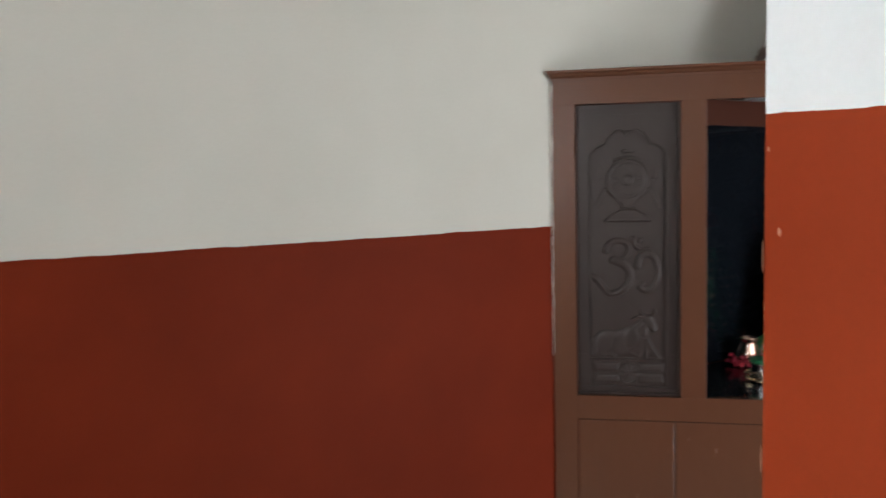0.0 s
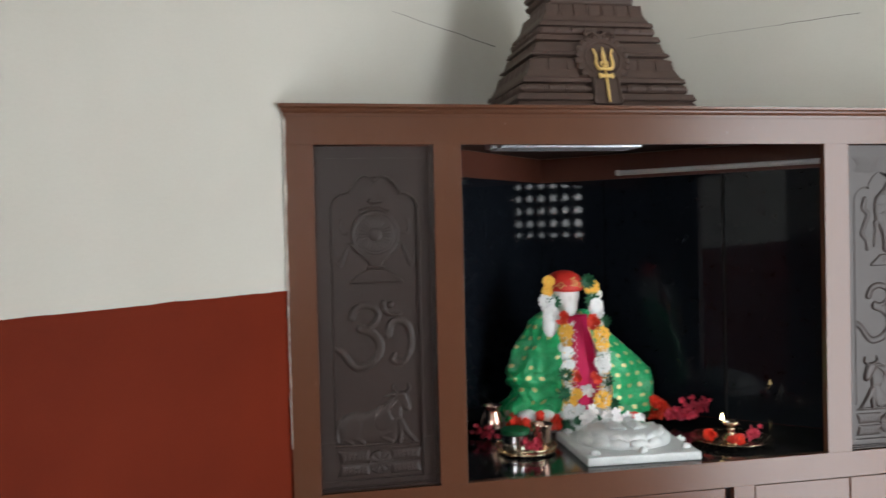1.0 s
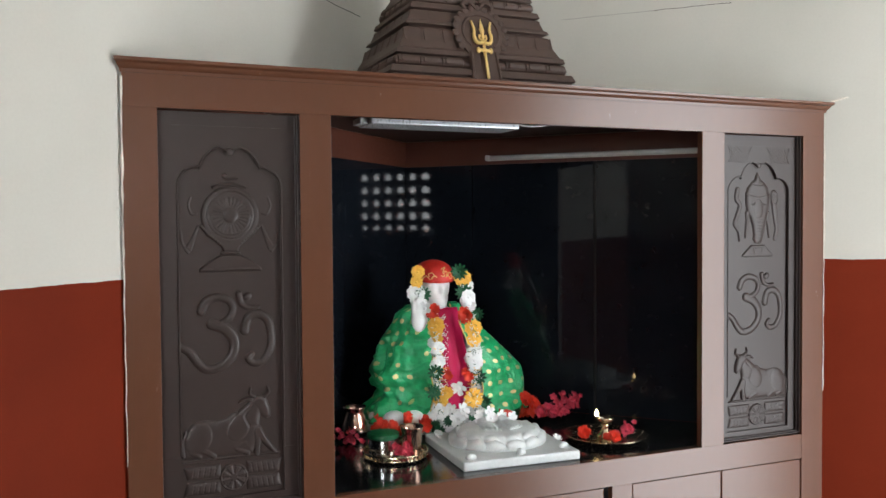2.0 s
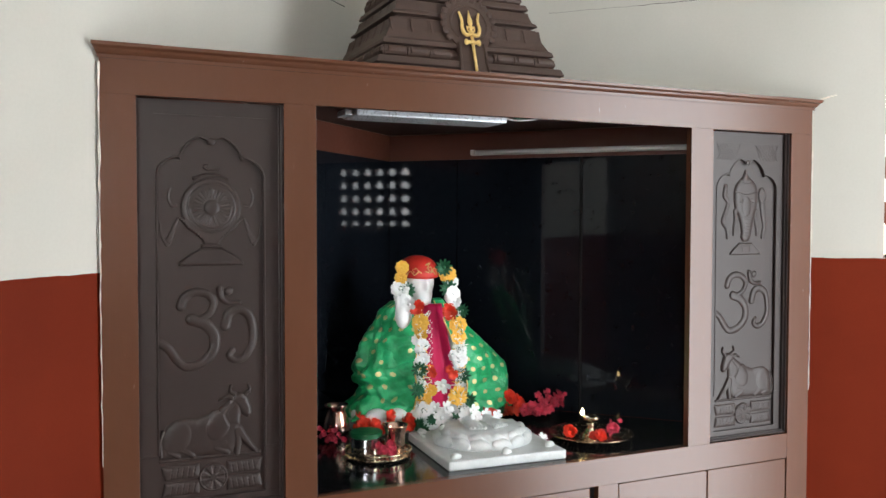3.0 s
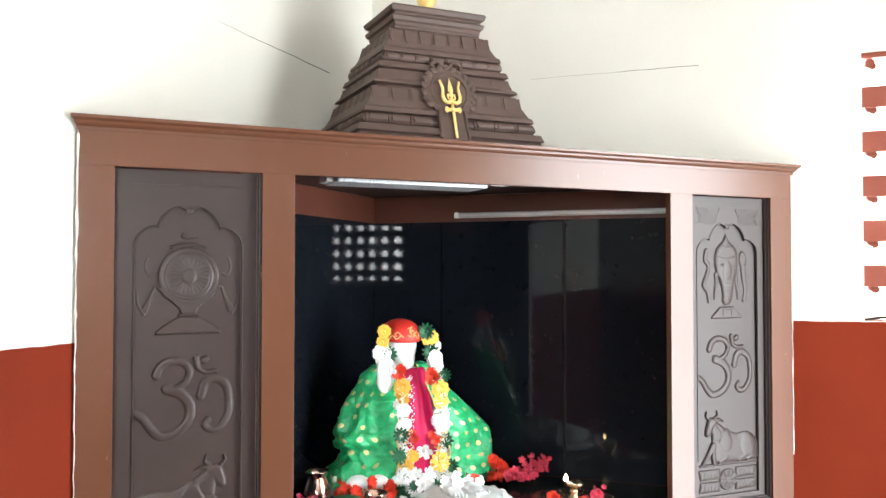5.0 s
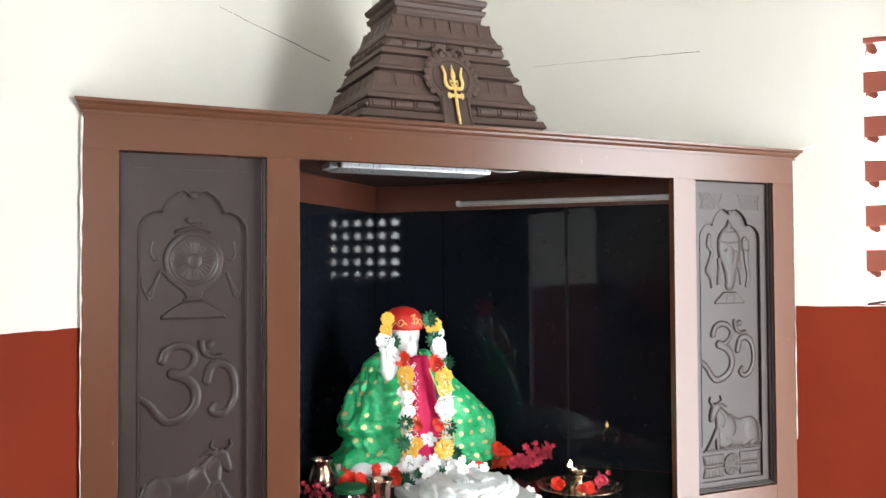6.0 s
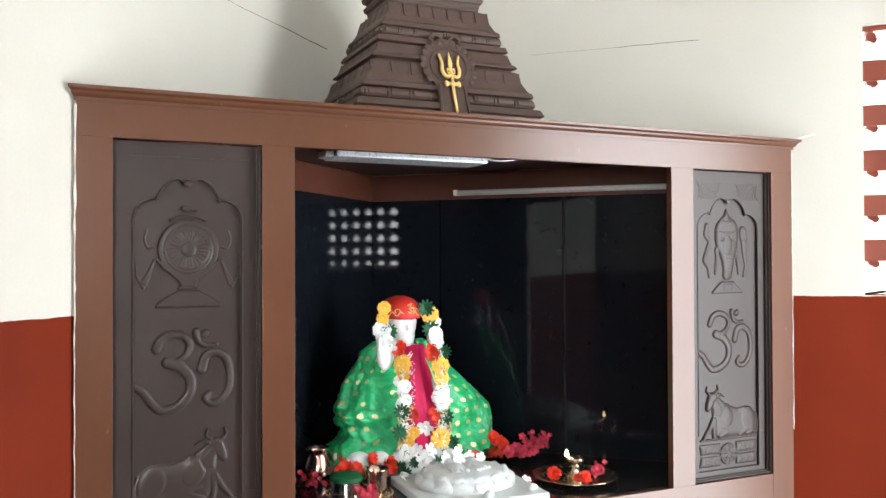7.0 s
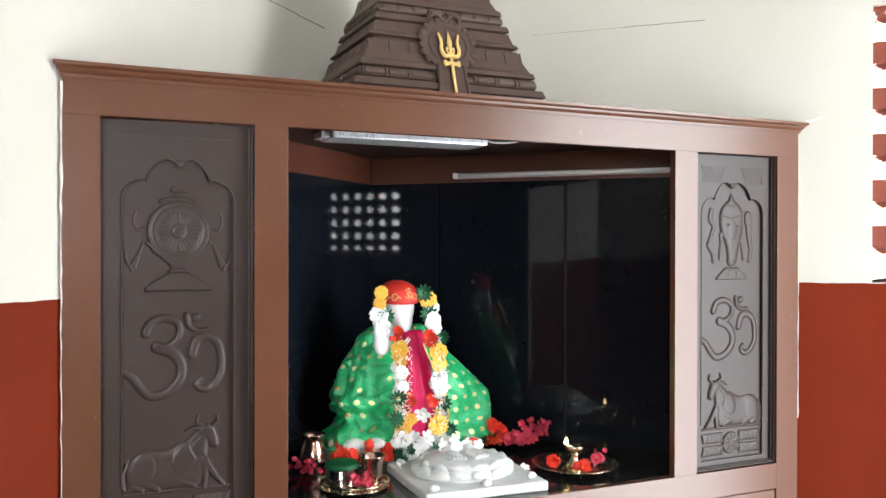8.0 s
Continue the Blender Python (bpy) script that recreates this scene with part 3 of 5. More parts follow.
def relief(name, panel, cx, field, span, height, label, flip=1, step=0.0014):
    """Carving that stands proud of the field: a fine net over span, kept only where the carving rises."""
    x0, x1, z0, z1 = span
    xs, zs = np.arange(x0, x1 + step, step), np.arange(z0, z1 + step, step)
    gx, gz = np.meshgrid(xs, zs)
    h = height(gx * flip, gz)
    h = np.where(h > 0.0003, h, -0.0006)
    keep = (h[:-1, :-1] > 0) | (h[1:, :-1] > 0) | (h[:-1, 1:] > 0) | (h[1:, 1:] > 0)
    w = len(xs)
    rows, cols = np.nonzero(keep)
    quads = np.stack([rows * w + cols, rows * w + cols + 1, (rows + 1) * w + cols + 1, (rows + 1) * w + cols], 1)
    used, back = np.unique(quads.ravel(), return_inverse=True)
    verts = np.stack([cx + gx.ravel()[used], field - 0.72 * h.ravel()[used], gz.ravel()[used]], 1)
    me = bpy.data.meshes.new(name)
    me.from_pydata(verts.tolist(), [], back.reshape(-1, 4).tolist())
    me.materials.append(CARVED)
    me.polygons.foreach_set("use_smooth", [True] * len(me.polygons))
    ob = new(name, me)
    ob.parent = panel
    ob["label"] = label
    return ob


def carved_panel(cx, half, kind):
    field, surround = 0.0250, 0.0190
    z0, z1 = ZB + 0.002, ZT - 0.002
    panel = part("carved_panel", boxed((cx - half, field, z0), (cx + half, field + 0.008, z1)), CARVED, shrine,
                 "grey-brown panel carved with sacred emblems")
    # raised surround with an arched opening
    inner = arch_outline()
    outer = []
    for x, z in inner:
        outer.append((math.copysign(half - 0.001, x), z) if z < 1.40 else (x / 0.095 * (half - 0.001), z1))
    bm = bmesh.new()
    def ring(pts, y):
        return [bm.verts.new((cx + x, y, z)) for x, z in pts]
    fi, fo, bi = ring(inner, surround), ring(outer, surround), ring(inner, field)
    for k in range(len(inner) - 1):
        bm.faces.new((fi[k], fi[k + 1], fo[k + 1], fo[k]))
        bm.faces.new((fi[k], bi[k], bi[k + 1], fi[k + 1]))
    box(bm, (cx - half + 0.001, surround, 0.848), (cx + half - 0.001, field, 0.866))
    box(bm, (cx - half + 0.001, surround, 0.8662), (cx - 0.096, field, 0.9518))
    box(bm, (cx + 0.096, surround, 0.8662), (cx + half - 0.001, field, 0.9518))
    blob(bm, (cx, surround, 1.5225), (0.008, 0.003, 0.007), 10, 6)
    tube(bm, [(cx + x * 1.012, surround, z + 0.0012) for x, z in inner], 0.0020, 6)
    part("arch_surround", bm, CARVED, panel)
    # stepped reveal between the frame and the panel
    for inset, w, y in ((0.0, 0.0030, 0.0060), (0.0031, 0.0035, 0.0125)):
        a, b, c, d = cx - half + inset, cx + half - inset, z0 + inset, z1 - inset
        bm = bmesh.new()
        box(bm, (b - w, y, c), (b, surround + 0.001, d), 0.0008)
        box(bm, (a, y, c), (b - w, surround + 0.001, c + w), 0.0008)
        part("bead", bm, CARVED, panel)
    # narrow line under the head and fine diamond hatching in the upper corners
    bm = bmesh.new()
    box(bm, (cx - half + 0.026, surround - 0.0010, 1.5690), (cx + half - 0.026, surround + 0.001, 1.5708))
    for s in (-1, 1) if kind == "elephant" else ():
        for k in range(9):
            for lean in (-1, 1):
                x0 = 0.030 + 0.011 * k
                x1 = x0 + lean * 0.040
                pts = [(x0 + (x1 - x0) * t, 1.527 + 0.040 * t) for t in (0, 1)]
                pts = [(min(max(x, 0.024), half - 0.026), z) for x, z in pts]
                if abs(pts[1][0] - pts[0][0]) > 0.006:
                    tube(bm, [(cx + s * x, surround, z) for x, z in pts], 0.0004, 4)
    tagged(part("hatching", bm, CARVED, panel), kind="stuff")
    relief("om_relief", panel, cx, field, (-0.115, 0.090, 1.095, 1.265), om_height, "raised om sign")
    if kind == "wheel":
        relief("emblem_relief", panel, cx, field, (-0.094, 0.094, 1.290, 1.490), wheel_height, "raised wheel emblem on a plinth", 1, 0.0012)
    else:
        relief("emblem_relief", panel, cx, field, (-0.084, 0.084, 1.290, 1.510), elephant_height, "raised elephant emblem on a plinth", 1, 0.0012)
    relief("bull_relief", panel, cx, field, (-0.096, 0.096, 0.934, 1.078), bull_height, "raised reclining bull", -1 if kind == "wheel" else 1, 0.0012)
    relief("pedestal_relief", panel, cx, field, (-0.096, 0.096, 0.868, 0.936), pedestal_height, "raised pedestal with a rosette", 1, 0.0012)


carved_panel(-0.192, 0.1295, "wheel")
carved_panel(1.090, 0.1235, "elephant")

# ---- the carved temple tower on the cabinet ----
TX, TY = 0.424, 0.372


def tower_half(z):
    """Half width and half depth of the tower at height z."""
    t = (z - 1.735) / (2.003 - 1.735)
    w = 0.226 - 0.108 * t
    return w, w * 0.80


def tower_ring(bm, z, grow):
    w, d = tower_half(z)
    w, d = w + grow, d + grow
    return [bm.verts.new((TX + sx * w, TY + sy * d, z)) for sx, sy in ((-1, -1), (1, -1), (1, 1), (-1, 1))]


def tower():
    t = empty("temple_tower", (0, 0, 0))
    steps = [(1.6837, 0.014), (1.724, 0.002), (1.727, 0.011), (1.743, 0.010), (1.745, -0.004), (1.749, 0.001), (1.754, 0.005), (1.762, 0.005), (1.769, -0.003), (1.771, -0.003),
             (1.773, 0.009), (1.784, 0.010), (1.788, 0.005), (1.812, 0.001), (1.838, 0.002), (1.841, -0.007), (1.844, -0.007), (1.847, 0.008), (1.854, 0.007), (1.858, 0.002), (1.882, 0.002), (1.885, -0.007),
             (1.888, 0.007), (1.901, 0.007), (1.904, -0.004), (1.908, 0.001), (1.912, 0.004), (1.919, 0.003), (1.925, -0.005), (1.928, 0.008), (1.938, 0.009), (1.942, 0.004), (1.966, 0.000), (1.990, 0.000), (1.994, -0.008), (2.000, -0.006)]
    bm = bmesh.new()
    rings = [tower_ring(bm, z, g) for z, g in steps]
    for z, w in ((2.003, 0.114), (2.010, 0.114), (2.013, 0.120), (2.024, 0.123), (2.027, 0.115), (2.032, 0.115), (2.036, 0.123), (2.047, 0.127), (2.052, 0.121)):
        rings.append([bm.verts.new((TX + sx * w, TY + sy * w * 0.82, z)) for sx, sy in ((-1, -1), (1, -1), (1, 1), (-1, 1))])
    for a, b in zip(rings, rings[1:]):
        for k in range(4):
            bm.faces.new((a[k], a[(k + 1) % 4], b[(k + 1) % 4], b[k]))
    bm.faces.new(list(reversed(rings[0])))
    bm.faces.new(rings[-1])
    bmesh.ops.bevel(bm, geom=[e for e in bm.edges], offset=0.0012, segments=1, affect="EDGES")
    part("body", bm, TOWER, t)
    # rounded rolls in two courses and leaves in three, on the front and both sides
    def course(name, z, height, count, proud, leaf):
        for face in ("front", "left", "right"):
            w, d = tower_half(z)
            span, n = (w, count) if face == "front" else (d, max(3, int(count * 0.8)))
            lean = math.degrees(math.atan2(0.108 * 0.8, 0.268))
            for k in range(n):
                s = -span + span * 2 * (k + 0.5) / n
                if face == "front" and abs(s + 0.004) < 0.066 and z < 1.90:
                    continue
                bm = bmesh.new()
                q = span / n
                if leaf:
                    h = height * 0.5
                    edge = [(-0.98, 1), (-0.98, 0.2), (-0.93, -0.35), (-0.72, -0.72), (-0.34, -0.93), (0, -1.0), (0.34, -0.93), (0.72, -0.72), (0.93, -0.35), (0.98, 0.2), (0.98, 1)]
                    rim = [bm.verts.new((q * a, 0.003, h * c)) for a, c in edge]
                    brow = [bm.verts.new((q * a * 0.95, -proud, h * (c * 0.95 + 0.05))) for a, c in edge]
                    heart = [bm.verts.new((q * a * 0.72, -proud * 0.55, h * (c * 0.74 + 0.2))) for a, c in edge]
                    for lo, hi in ((rim, brow), (brow, heart)):
                        for a in range(10):
                            bm.faces.new((lo[a], lo[a + 1], hi[a + 1], hi[a]))
                    bm.faces.new(heart)
                else:
                    prof = [(math.cos(radians(d)), math.sin(radians(d))) for d in (-90, -60, -30, 0, 30, 60, 90)]
                    ends = [[bm.verts.new((q * e, 0.002 - proud * g * c, height * 0.5 * g * z)) for c, z in prof] for e, g in ((-0.985, 0.86), (-0.93, 1.0), (0.93, 1.0), (0.985, 0.86))]
                    for lo, hi in zip(ends, ends[1:]):
                        for a in range(6):
                            bm.faces.new((lo[a], lo[a + 1], hi[a + 1], hi[a]))
                    bm.faces.new(ends[0])
                    bm.faces.new(ends[-1])
                    box(bm, (-q * 0.66, -proud * 1.02, -height * 0.30), (-q * 0.60, 0, height * 0.30))
                p = part(name, bm, TOWER, t, smooth=False)
                if face == "front":
                    p.matrix_basis = pose(TX + s, TY - d, z, -lean * 0.9, 0, 0)
                elif face == "left":
                    p.matrix_basis = pose(TX - w, TY + s, z, -lean, 0, -90)
                else:
                    p.matrix_basis = pose(TX + w, TY + s, z, -lean, 0, 90)
    course("roll", 1.758, 0.024, 8, 0.0110, False)
    course("leaf", 1.8135, 0.046, 8, 0.0028, True)
    course("leaf", 1.870, 0.023, 7, 0.0022, True)
    course("roll", 1.916, 0.021, 8, 0.0095, False)
    course("leaf", 1.967, 0.046, 7, 0.0026, True)
    # medallion: a scalloped arch with a trident
    lean = -math.degrees(math.atan2(0.108 * 0.8, 0.268))
    m = pose(TX - 0.001, TY - tower_half(1.735)[1] - 0.006, 1.735, lean) @ Matrix.Diagonal((1.06, 1, 1.06, 1))
    bm = bmesh.new()
    pts = [(-0.034, 0, -0.02), (0.034, 0, -0.02), (0.036, 0, 0.045)]
    for k in range(25):
        a = -0.75 + k * (math.pi + 1.5) / 24
        pts.append((0.060 * math.cos(a), 0, 0.098 + 0.060 * math.sin(a)))
    pts.append((-0.036, 0, 0.045))
    prism(bm, pts, (0, -0.006, 0), (0, 0.02, 0))
    for k in range(17):
        a = -0.6 + k * (math.pi + 1.2) / 16
        blob(bm, (0.061 * math.cos(a), -0.005, 0.098 + 0.061 * math.sin(a)), (0.0085, 0.0035, 0.0085), 8, 6)
    ring = [(0.044 * math.cos(-0.9 + k * (math.pi + 1.8) / 24), -0.006, 0.098 + 0.044 * math.sin(-0.9 + k * (math.pi + 1.8) / 24)) for k in range(25)]
    tube(bm, ring, 0.003, 6)
    for s in (-1, 1):
        tube(bm, [(s * 0.03, -0.006, 0.05), (s * 0.032, -0.007, 0.0), (s * 0.034, -0.006, -0.018)], 0.004, 6)
        stroke_pts = curve_points([(s * 0.004, -0.004, 0.158), (s * 0.02, -0.006, 0.172), (s * 0.036, -0.005, 0.164), (s * 0.03, -0.006, 0.155)], 5)
        tube(bm, stroke_pts, 0.005, 6)
    part("medallion", bm, TOWER, t, "scalloped medallion").matrix_basis = m
    bm = bmesh.new()
    y = -0.012
    tube(bm, [(0, y, -0.018), (0, y, 0.075)], 0.0036, 8)
    box(bm, (-0.015, y - 0.003, 0.046), (0.015, y + 0.003, 0.054), 0.002)
    blob(bm, (0, y, 0.050), (0.008, 0.005, 0.006))
    for s in (-1, 1):
        blob(bm, (s * 0.015, y, 0.050), (0.005, 0.004, 0.0075))
        tube(bm, curve_points([(0, y, 0.070), (s * 0.014, y, 0.068), (s * 0.021, y, 0.082), (s * 0.019, y, 0.102), (s * 0.024, y, 0.122)], 5),
             [0.0045 - 0.003 * max(0, k / 20 - 0.4) for k in range(21)], 8)
        tube(bm, curve_points([(0, y, 0.074), (s * 0.008, y, 0.078), (s * 0.008, y, 0.088), (s * 0.004, y, 0.084)], 4), 0.0022, 6)
    tube(bm, [(0, y, 0.072), (0, y, 0.088), (0, y, 0.100), (0, y, 0.128)], [0.004, 0.004, 0.0065, 0.0008], 8, 0.7)
    part("trident", bm, GOLD, t, "gold painted trident", smooth=True).matrix_basis = m
    tagged(t, "dark carved wooden temple tower standing on the cabinet", "shrine tower")


tower()
fin = obj("finial", lathe(bmesh.new(), [(0.032, 0), (0.031, 0.006), (0.026, 0.010), (0.028, 0.016), (0.021, 0.024), (0.016, 0.032), (0.024, 0.044), (0.027, 0.056), (0.020, 0.068), (0.009, 0.074), (0.012, 0.080), (0.006, 0.090), (0.002, 0.108)], 28),
          surface("pale_gold", (0.62, 0.42, 0.12), (0.74, 0.54, 0.20), 10.0, (0.3, 0.45), 0.2, 0.1), smooth=True)
fin.matrix_world = pose(TX + 0.008, TY, 2.0525)
tagged(fin, "pale gold pot-shaped finial on the temple tower", "finial")

# ---- lamps in the niche ----
METAL = surface("galvanised_sheet", (0.62, 0.66, 0.70), (0.82, 0.86, 0.90), 30.0, (0.22, 0.4), 0.5, 0.3, 160.0)
PLASTIC = surface("white_plastic", (0.70, 0.70, 0.68), (0.78, 0.78, 0.76), 6.0, (0.3, 0.4))
lampA = empty("niche_downlight", (0.345, 0.28, 1.633))
part("tray", boxed((-0.190, -0.052, -0.020), (0.190, 0.052, 0.0), 0.004), METAL, lampA)
part("end_cap", boxed((-0.210, -0.03, -0.018), (-0.1905, 0.03, -0.004), 0.002), METAL, lampA)
part("connector", boxed((0.215, -0.050, -0.010), (0.250, -0.032, 0.0), 0.002), surface("green_terminal", (0.01, 0.10, 0.06), (0.02, 0.14, 0.08), 9.0, (0.4, 0.5)), lampA, "green wire connector")
part("wire", tube(bmesh.new(), curve_points([(0.19, -0.04, -0.006), (0.205, -0.045, -0.010), (0.23, -0.055, -0.012), (0.270, -0.050, -0.006), (0.285, -0.046, -0.001)], 5), 0.002, 6), PLASTIC, lampA, "white wire")
tagged(lampA, "flat galvanised lamp tray fixed under the niche soffit", "lamp")
lampB = new("tube_light")
lampB.matrix_world = ROOM @ pose(0.0200, 0, 1.571)
part("housing", boxed((0.0, 0.29, -0.005), (0.020, 1.02, 0.009), 0.003), PLASTIC, lampB)
part("tube", tube(bmesh.new(), [(0.024, 0.30, 0.002), (0.024, 1.01, 0.002)], 0.006, 12), surface("tube_glass", (0.72, 0.73, 0.74), (0.78, 0.79, 0.80), 8.0, (0.15, 0.2)), lampB, smooth=True)
for u in (0.292, 1.008):
    part("end_cap", boxed((0.001, u - 0.006, -0.006), (0.031, u + 0.006, 0.010), 0.003), PLASTIC, lampB)
tagged(lampB, "unlit white tube light along the niche wall", "lamp")

# ---- materials of the offerings ----
MARBLE = surface("white_marble", (0.72, 0.72, 0.71), (0.84, 0.84, 0.83), 14.0, (0.25, 0.42), 0, 0.3, 60.0, (1, 1, 1), 0.0025)
SLAB = surface("weathered_marble", (0.54, 0.57, 0.56), (0.72, 0.74, 0.73), 26.0, (0.3, 0.5), 0, 0.7, 110.0, (1, 1, 1), 0.004)
COPPER = surface("copper", (0.70, 0.46, 0.36), (0.82, 0.58, 0.48), 25.0, (0.14, 0.26), 1.0, 0.05)
BRASS = surface("brass", (0.62, 0.50, 0.33), (0.74, 0.62, 0.46), 25.0, (0.16, 0.3), 1.0, 0.06)
STEEL = surface("steel", (0.60, 0.60, 0.60), (0.75, 0.75, 0.75), 20.0, (0.12, 0.22), 1.0, 0.03)
LID = surface("green_lid", (0.004, 0.07, 0.025), (0.01, 0.11, 0.04), 10.0, (0.3, 0.4))
YELLOW = surface("yellow_petals", (0.82, 0.40, 0.03), (0.94, 0.58, 0.10), 60.0, (0.55, 0.7), 0, 0.3, 300.0)
REDF = surface("red_petals", (0.62, 0.025, 0.012), (0.80, 0.07, 0.03), 60.0, (0.5, 0.65), 0, 0.3, 300.0)
PINKF = surface("pink_petals", (0.46, 0.022, 0.055), (0.70, 0.075, 0.13), 60.0, (0.5, 0.65), 0, 0.3, 300.0)
WHITEF = surface("white_petals", (0.78, 0.79, 0.78), (0.88, 0.88, 0.87), 60.0, (0.55, 0.7), 0, 0.2, 300.0)
LEAFG = surface("green_leaves", (0.004, 0.055, 0.022), (0.012, 0.13, 0.05), 60.0, (0.4, 0.55), 0, 0.3, 300.0)
MAGENTA = surface("magenta_satin", (0.42, 0.002, 0.055), (0.56, 0.006, 0.085), 20.0, (0.42, 0.55), 0, 0.25, 200.0, (4, 4, 0.5), 0.002, 0.0, 0.3)
CAPRED = surface("red_velvet", (0.50, 0.018, 0.012), (0.64, 0.035, 0.02), 30.0, (0.45, 0.6), 0, 0.25, 300.0)
THREAD = surface("gold_thread", (0.72, 0.48, 0.16), (0.85, 0.64, 0.28), 60.0, (0.3, 0.45), 0.6, 0.1)


def silk():
    """Green brocade with rows of pale gold dots along its weave."""
    m, n, l, b = nodes_of("green_brocade")
    uv = coords(n, l, (1, 1, 1), "UV")
    sep = n.new("ShaderNodeSeparateXYZ")
    l.new(uv, sep.inputs[0])
    pitch = 0.036
    row = maths(n, l, "FLOOR", maths(n, l, "DIVIDE", sep.outputs["Y"], pitch))
    fu = maths(n, l, "SUBTRACT", maths(n, l, "FRACT", maths(n, l, "DIVIDE", sep.outputs["X"], pitch)), 0.5)
    fv = maths(n, l, "SUBTRACT", maths(n, l, "FRACT", maths(n, l, "DIVIDE", sep.outputs["Y"], pitch)), 0.5)
    rr = maths(n, l, "ADD", maths(n, l, "MULTIPLY", fu, fu), maths(n, l, "MULTIPLY", fv, fv))
    wob = maths(n, l, "MULTIPLY", noise_of(n, l, uv, 200.0, 2.0), 0.04)
    dot = maths(n, l, "LESS_THAN", maths(n, l, "ADD", rr, wob), 0.060)
    cell = n.new("ShaderNodeCombineXYZ")
    l.new(maths(n, l, "FLOOR", maths(n, l, "DIVIDE", sep.outputs["X"], pitch)), cell.inputs["X"])
    l.new(row, cell.inputs["Y"])
    chance = n.new("ShaderNodeTexWhiteNoise")
    chance.noise_dimensions = "2D"
    l.new(cell.outputs[0], chance.inputs["Vector"])
    dot = maths(n, l, "MULTIPLY", dot, maths(n, l, "GREATER_THAN", maths(n, l, "ADD", chance.outputs["Value"], maths(n, l, "MULTIPLY", sep.outputs["X"], 1.1)), 0.50))
    vec = coords(n, l)
    green = ramp(n, l, noise_of(n, l, vec, 30.0, 5.0), [(0.3, (0.008, 0.27, 0.080)), (0.7, (0.022, 0.44, 0.165))])
    l.new(mixed(n, l, dot, green, (0.62, 0.58, 0.26)), b.inputs["Base Color"])
    l.new(maths(n, l, "MULTIPLY", dot, 0.4), b.inputs["Metallic"])
    b.inputs["Roughness"].default_value = 0.30
    ridge = maths(n, l, "ABSOLUTE", maths(n, l, "SUBTRACT", noise_of(n, l, vec, 26.0, 3.0, 0.5), 0.5))
    h = maths(n, l, "ADD", maths(n, l, "MULTIPLY", ridge, 1.6), maths(n, l, "ADD", maths(n, l, "MULTIPLY", noise_of(n, l, vec, 70.0, 4.0, 0.6), 0.45), maths(n, l, "MULTIPLY", dot, 0.1)))
    bump(n, l, b, h, 0.8, 0.008)
    return m


SILK = silk()


# ---- flowers ----
def flower_bm(petals, radius, width, cup, layers=1, notch=0.0, heart=0.0):
    """A flower that opens along -y: petals of three bent segments, in one or two layers."""
    bm = bmesh.new()
    for layer in range(layers):
        r = radius * (1 - 0.28 * layer)
        for k in range(petals):
            a = 2 * math.pi * (k + 0.5 * layer) / petals
            rows = []
            for s, w in ((0.10, 0.35), (0.50, 1.0), (0.82, 0.95), (1.0, 0.35)):
                y = -cup * radius * (s ** 1.6) * (1 + 0.5 * layer) - 0.0012 * layer + (0.10 * radius if s == 1.0 else 0)
                row = []
                for side in (-1, 0, 1):
                    d = r * s * (1 - notch * (side == 0 and s == 1.0))
                    x = side * w * width * r
                    row.append(bm.verts.new((d * math.cos(a) - x * math.sin(a), y + (0.06 * radius if side == 0 else 0), d * math.sin(a) + x * math.cos(a))))
                rows.append(row)
            for p, q in zip(rows, rows[1:]):
                for c in (0, 1):
                    bm.faces.new((p[c], p[c + 1], q[c + 1], q[c]))
    if heart:
        blob(bm, (0, -0.10 * radius, 0), (heart * radius, 0.5 * heart * radius, heart * radius), 8, 6)
    return bm


def flower_mesh(name, material, *shape):
    bm = flower_bm(*shape)
    me = bpy.data.meshes.new(name)
    bm.to_mesh(me)
    bm.free()
    me.materials.append(material)
    for p in me.polygons:
        p.use_smooth = True
    return me


FLOWERS = {
    "yellow": flower_mesh("yellow_flower", YELLOW, 9, 0.021, 0.33, 0.10, 2, 0.0, 0.2),
    "marigold": flower_mesh("marigold", YELLOW, 12, 0.024, 0.20, 0.12, 2, 0.1, 0.22),
    "white": flower_mesh("white_flower", WHITEF, 9, 0.020, 0.36, 0.16, 2, 0.0, 0.2),
    "jasmine": flower_mesh("jasmine", WHITEF, 5, 0.017, 0.34, 0.35, 1, 0.1, 0.25),
    "red": flower_mesh("red_flower", REDF, 6, 0.019, 0.36, 0.35, 2, 0.1, 0.0),
    "leaf": flower_mesh("leaf_star", LEAFG, 11, 0.0185, 0.15, 0.30, 2, 0.0, 0.2),
    "pink": flower_mesh("pink_blossom", PINKF, 5, 0.012, 0.34, 0.55, 2, 0.1, 0.2),
    "scarlet": flower_mesh("scarlet_blossom", REDF, 5, 0.016, 0.40, 0.55, 2, 0.1, 0.15),
}
frng = random.Random(21)


def flower(kind, parent, at, size=1.0, turn=None, label=""):
    ob = new("leaf_star" if kind == "leaf" else "flower", FLOWERS[kind])
    ob.parent = parent
    rx, ry, rz = turn if turn else (frng.uniform(-20, 20), frng.uniform(0, 72), frng.uniform(-45, -5))
    ob.matrix_basis = pose(*at, 0, 0, rz) @ pose(0, 0, 0, rx, ry, 0) @ Matrix.Diagonal((size, size, size, 1))
    if label:
        ob["label"] = label
    return ob


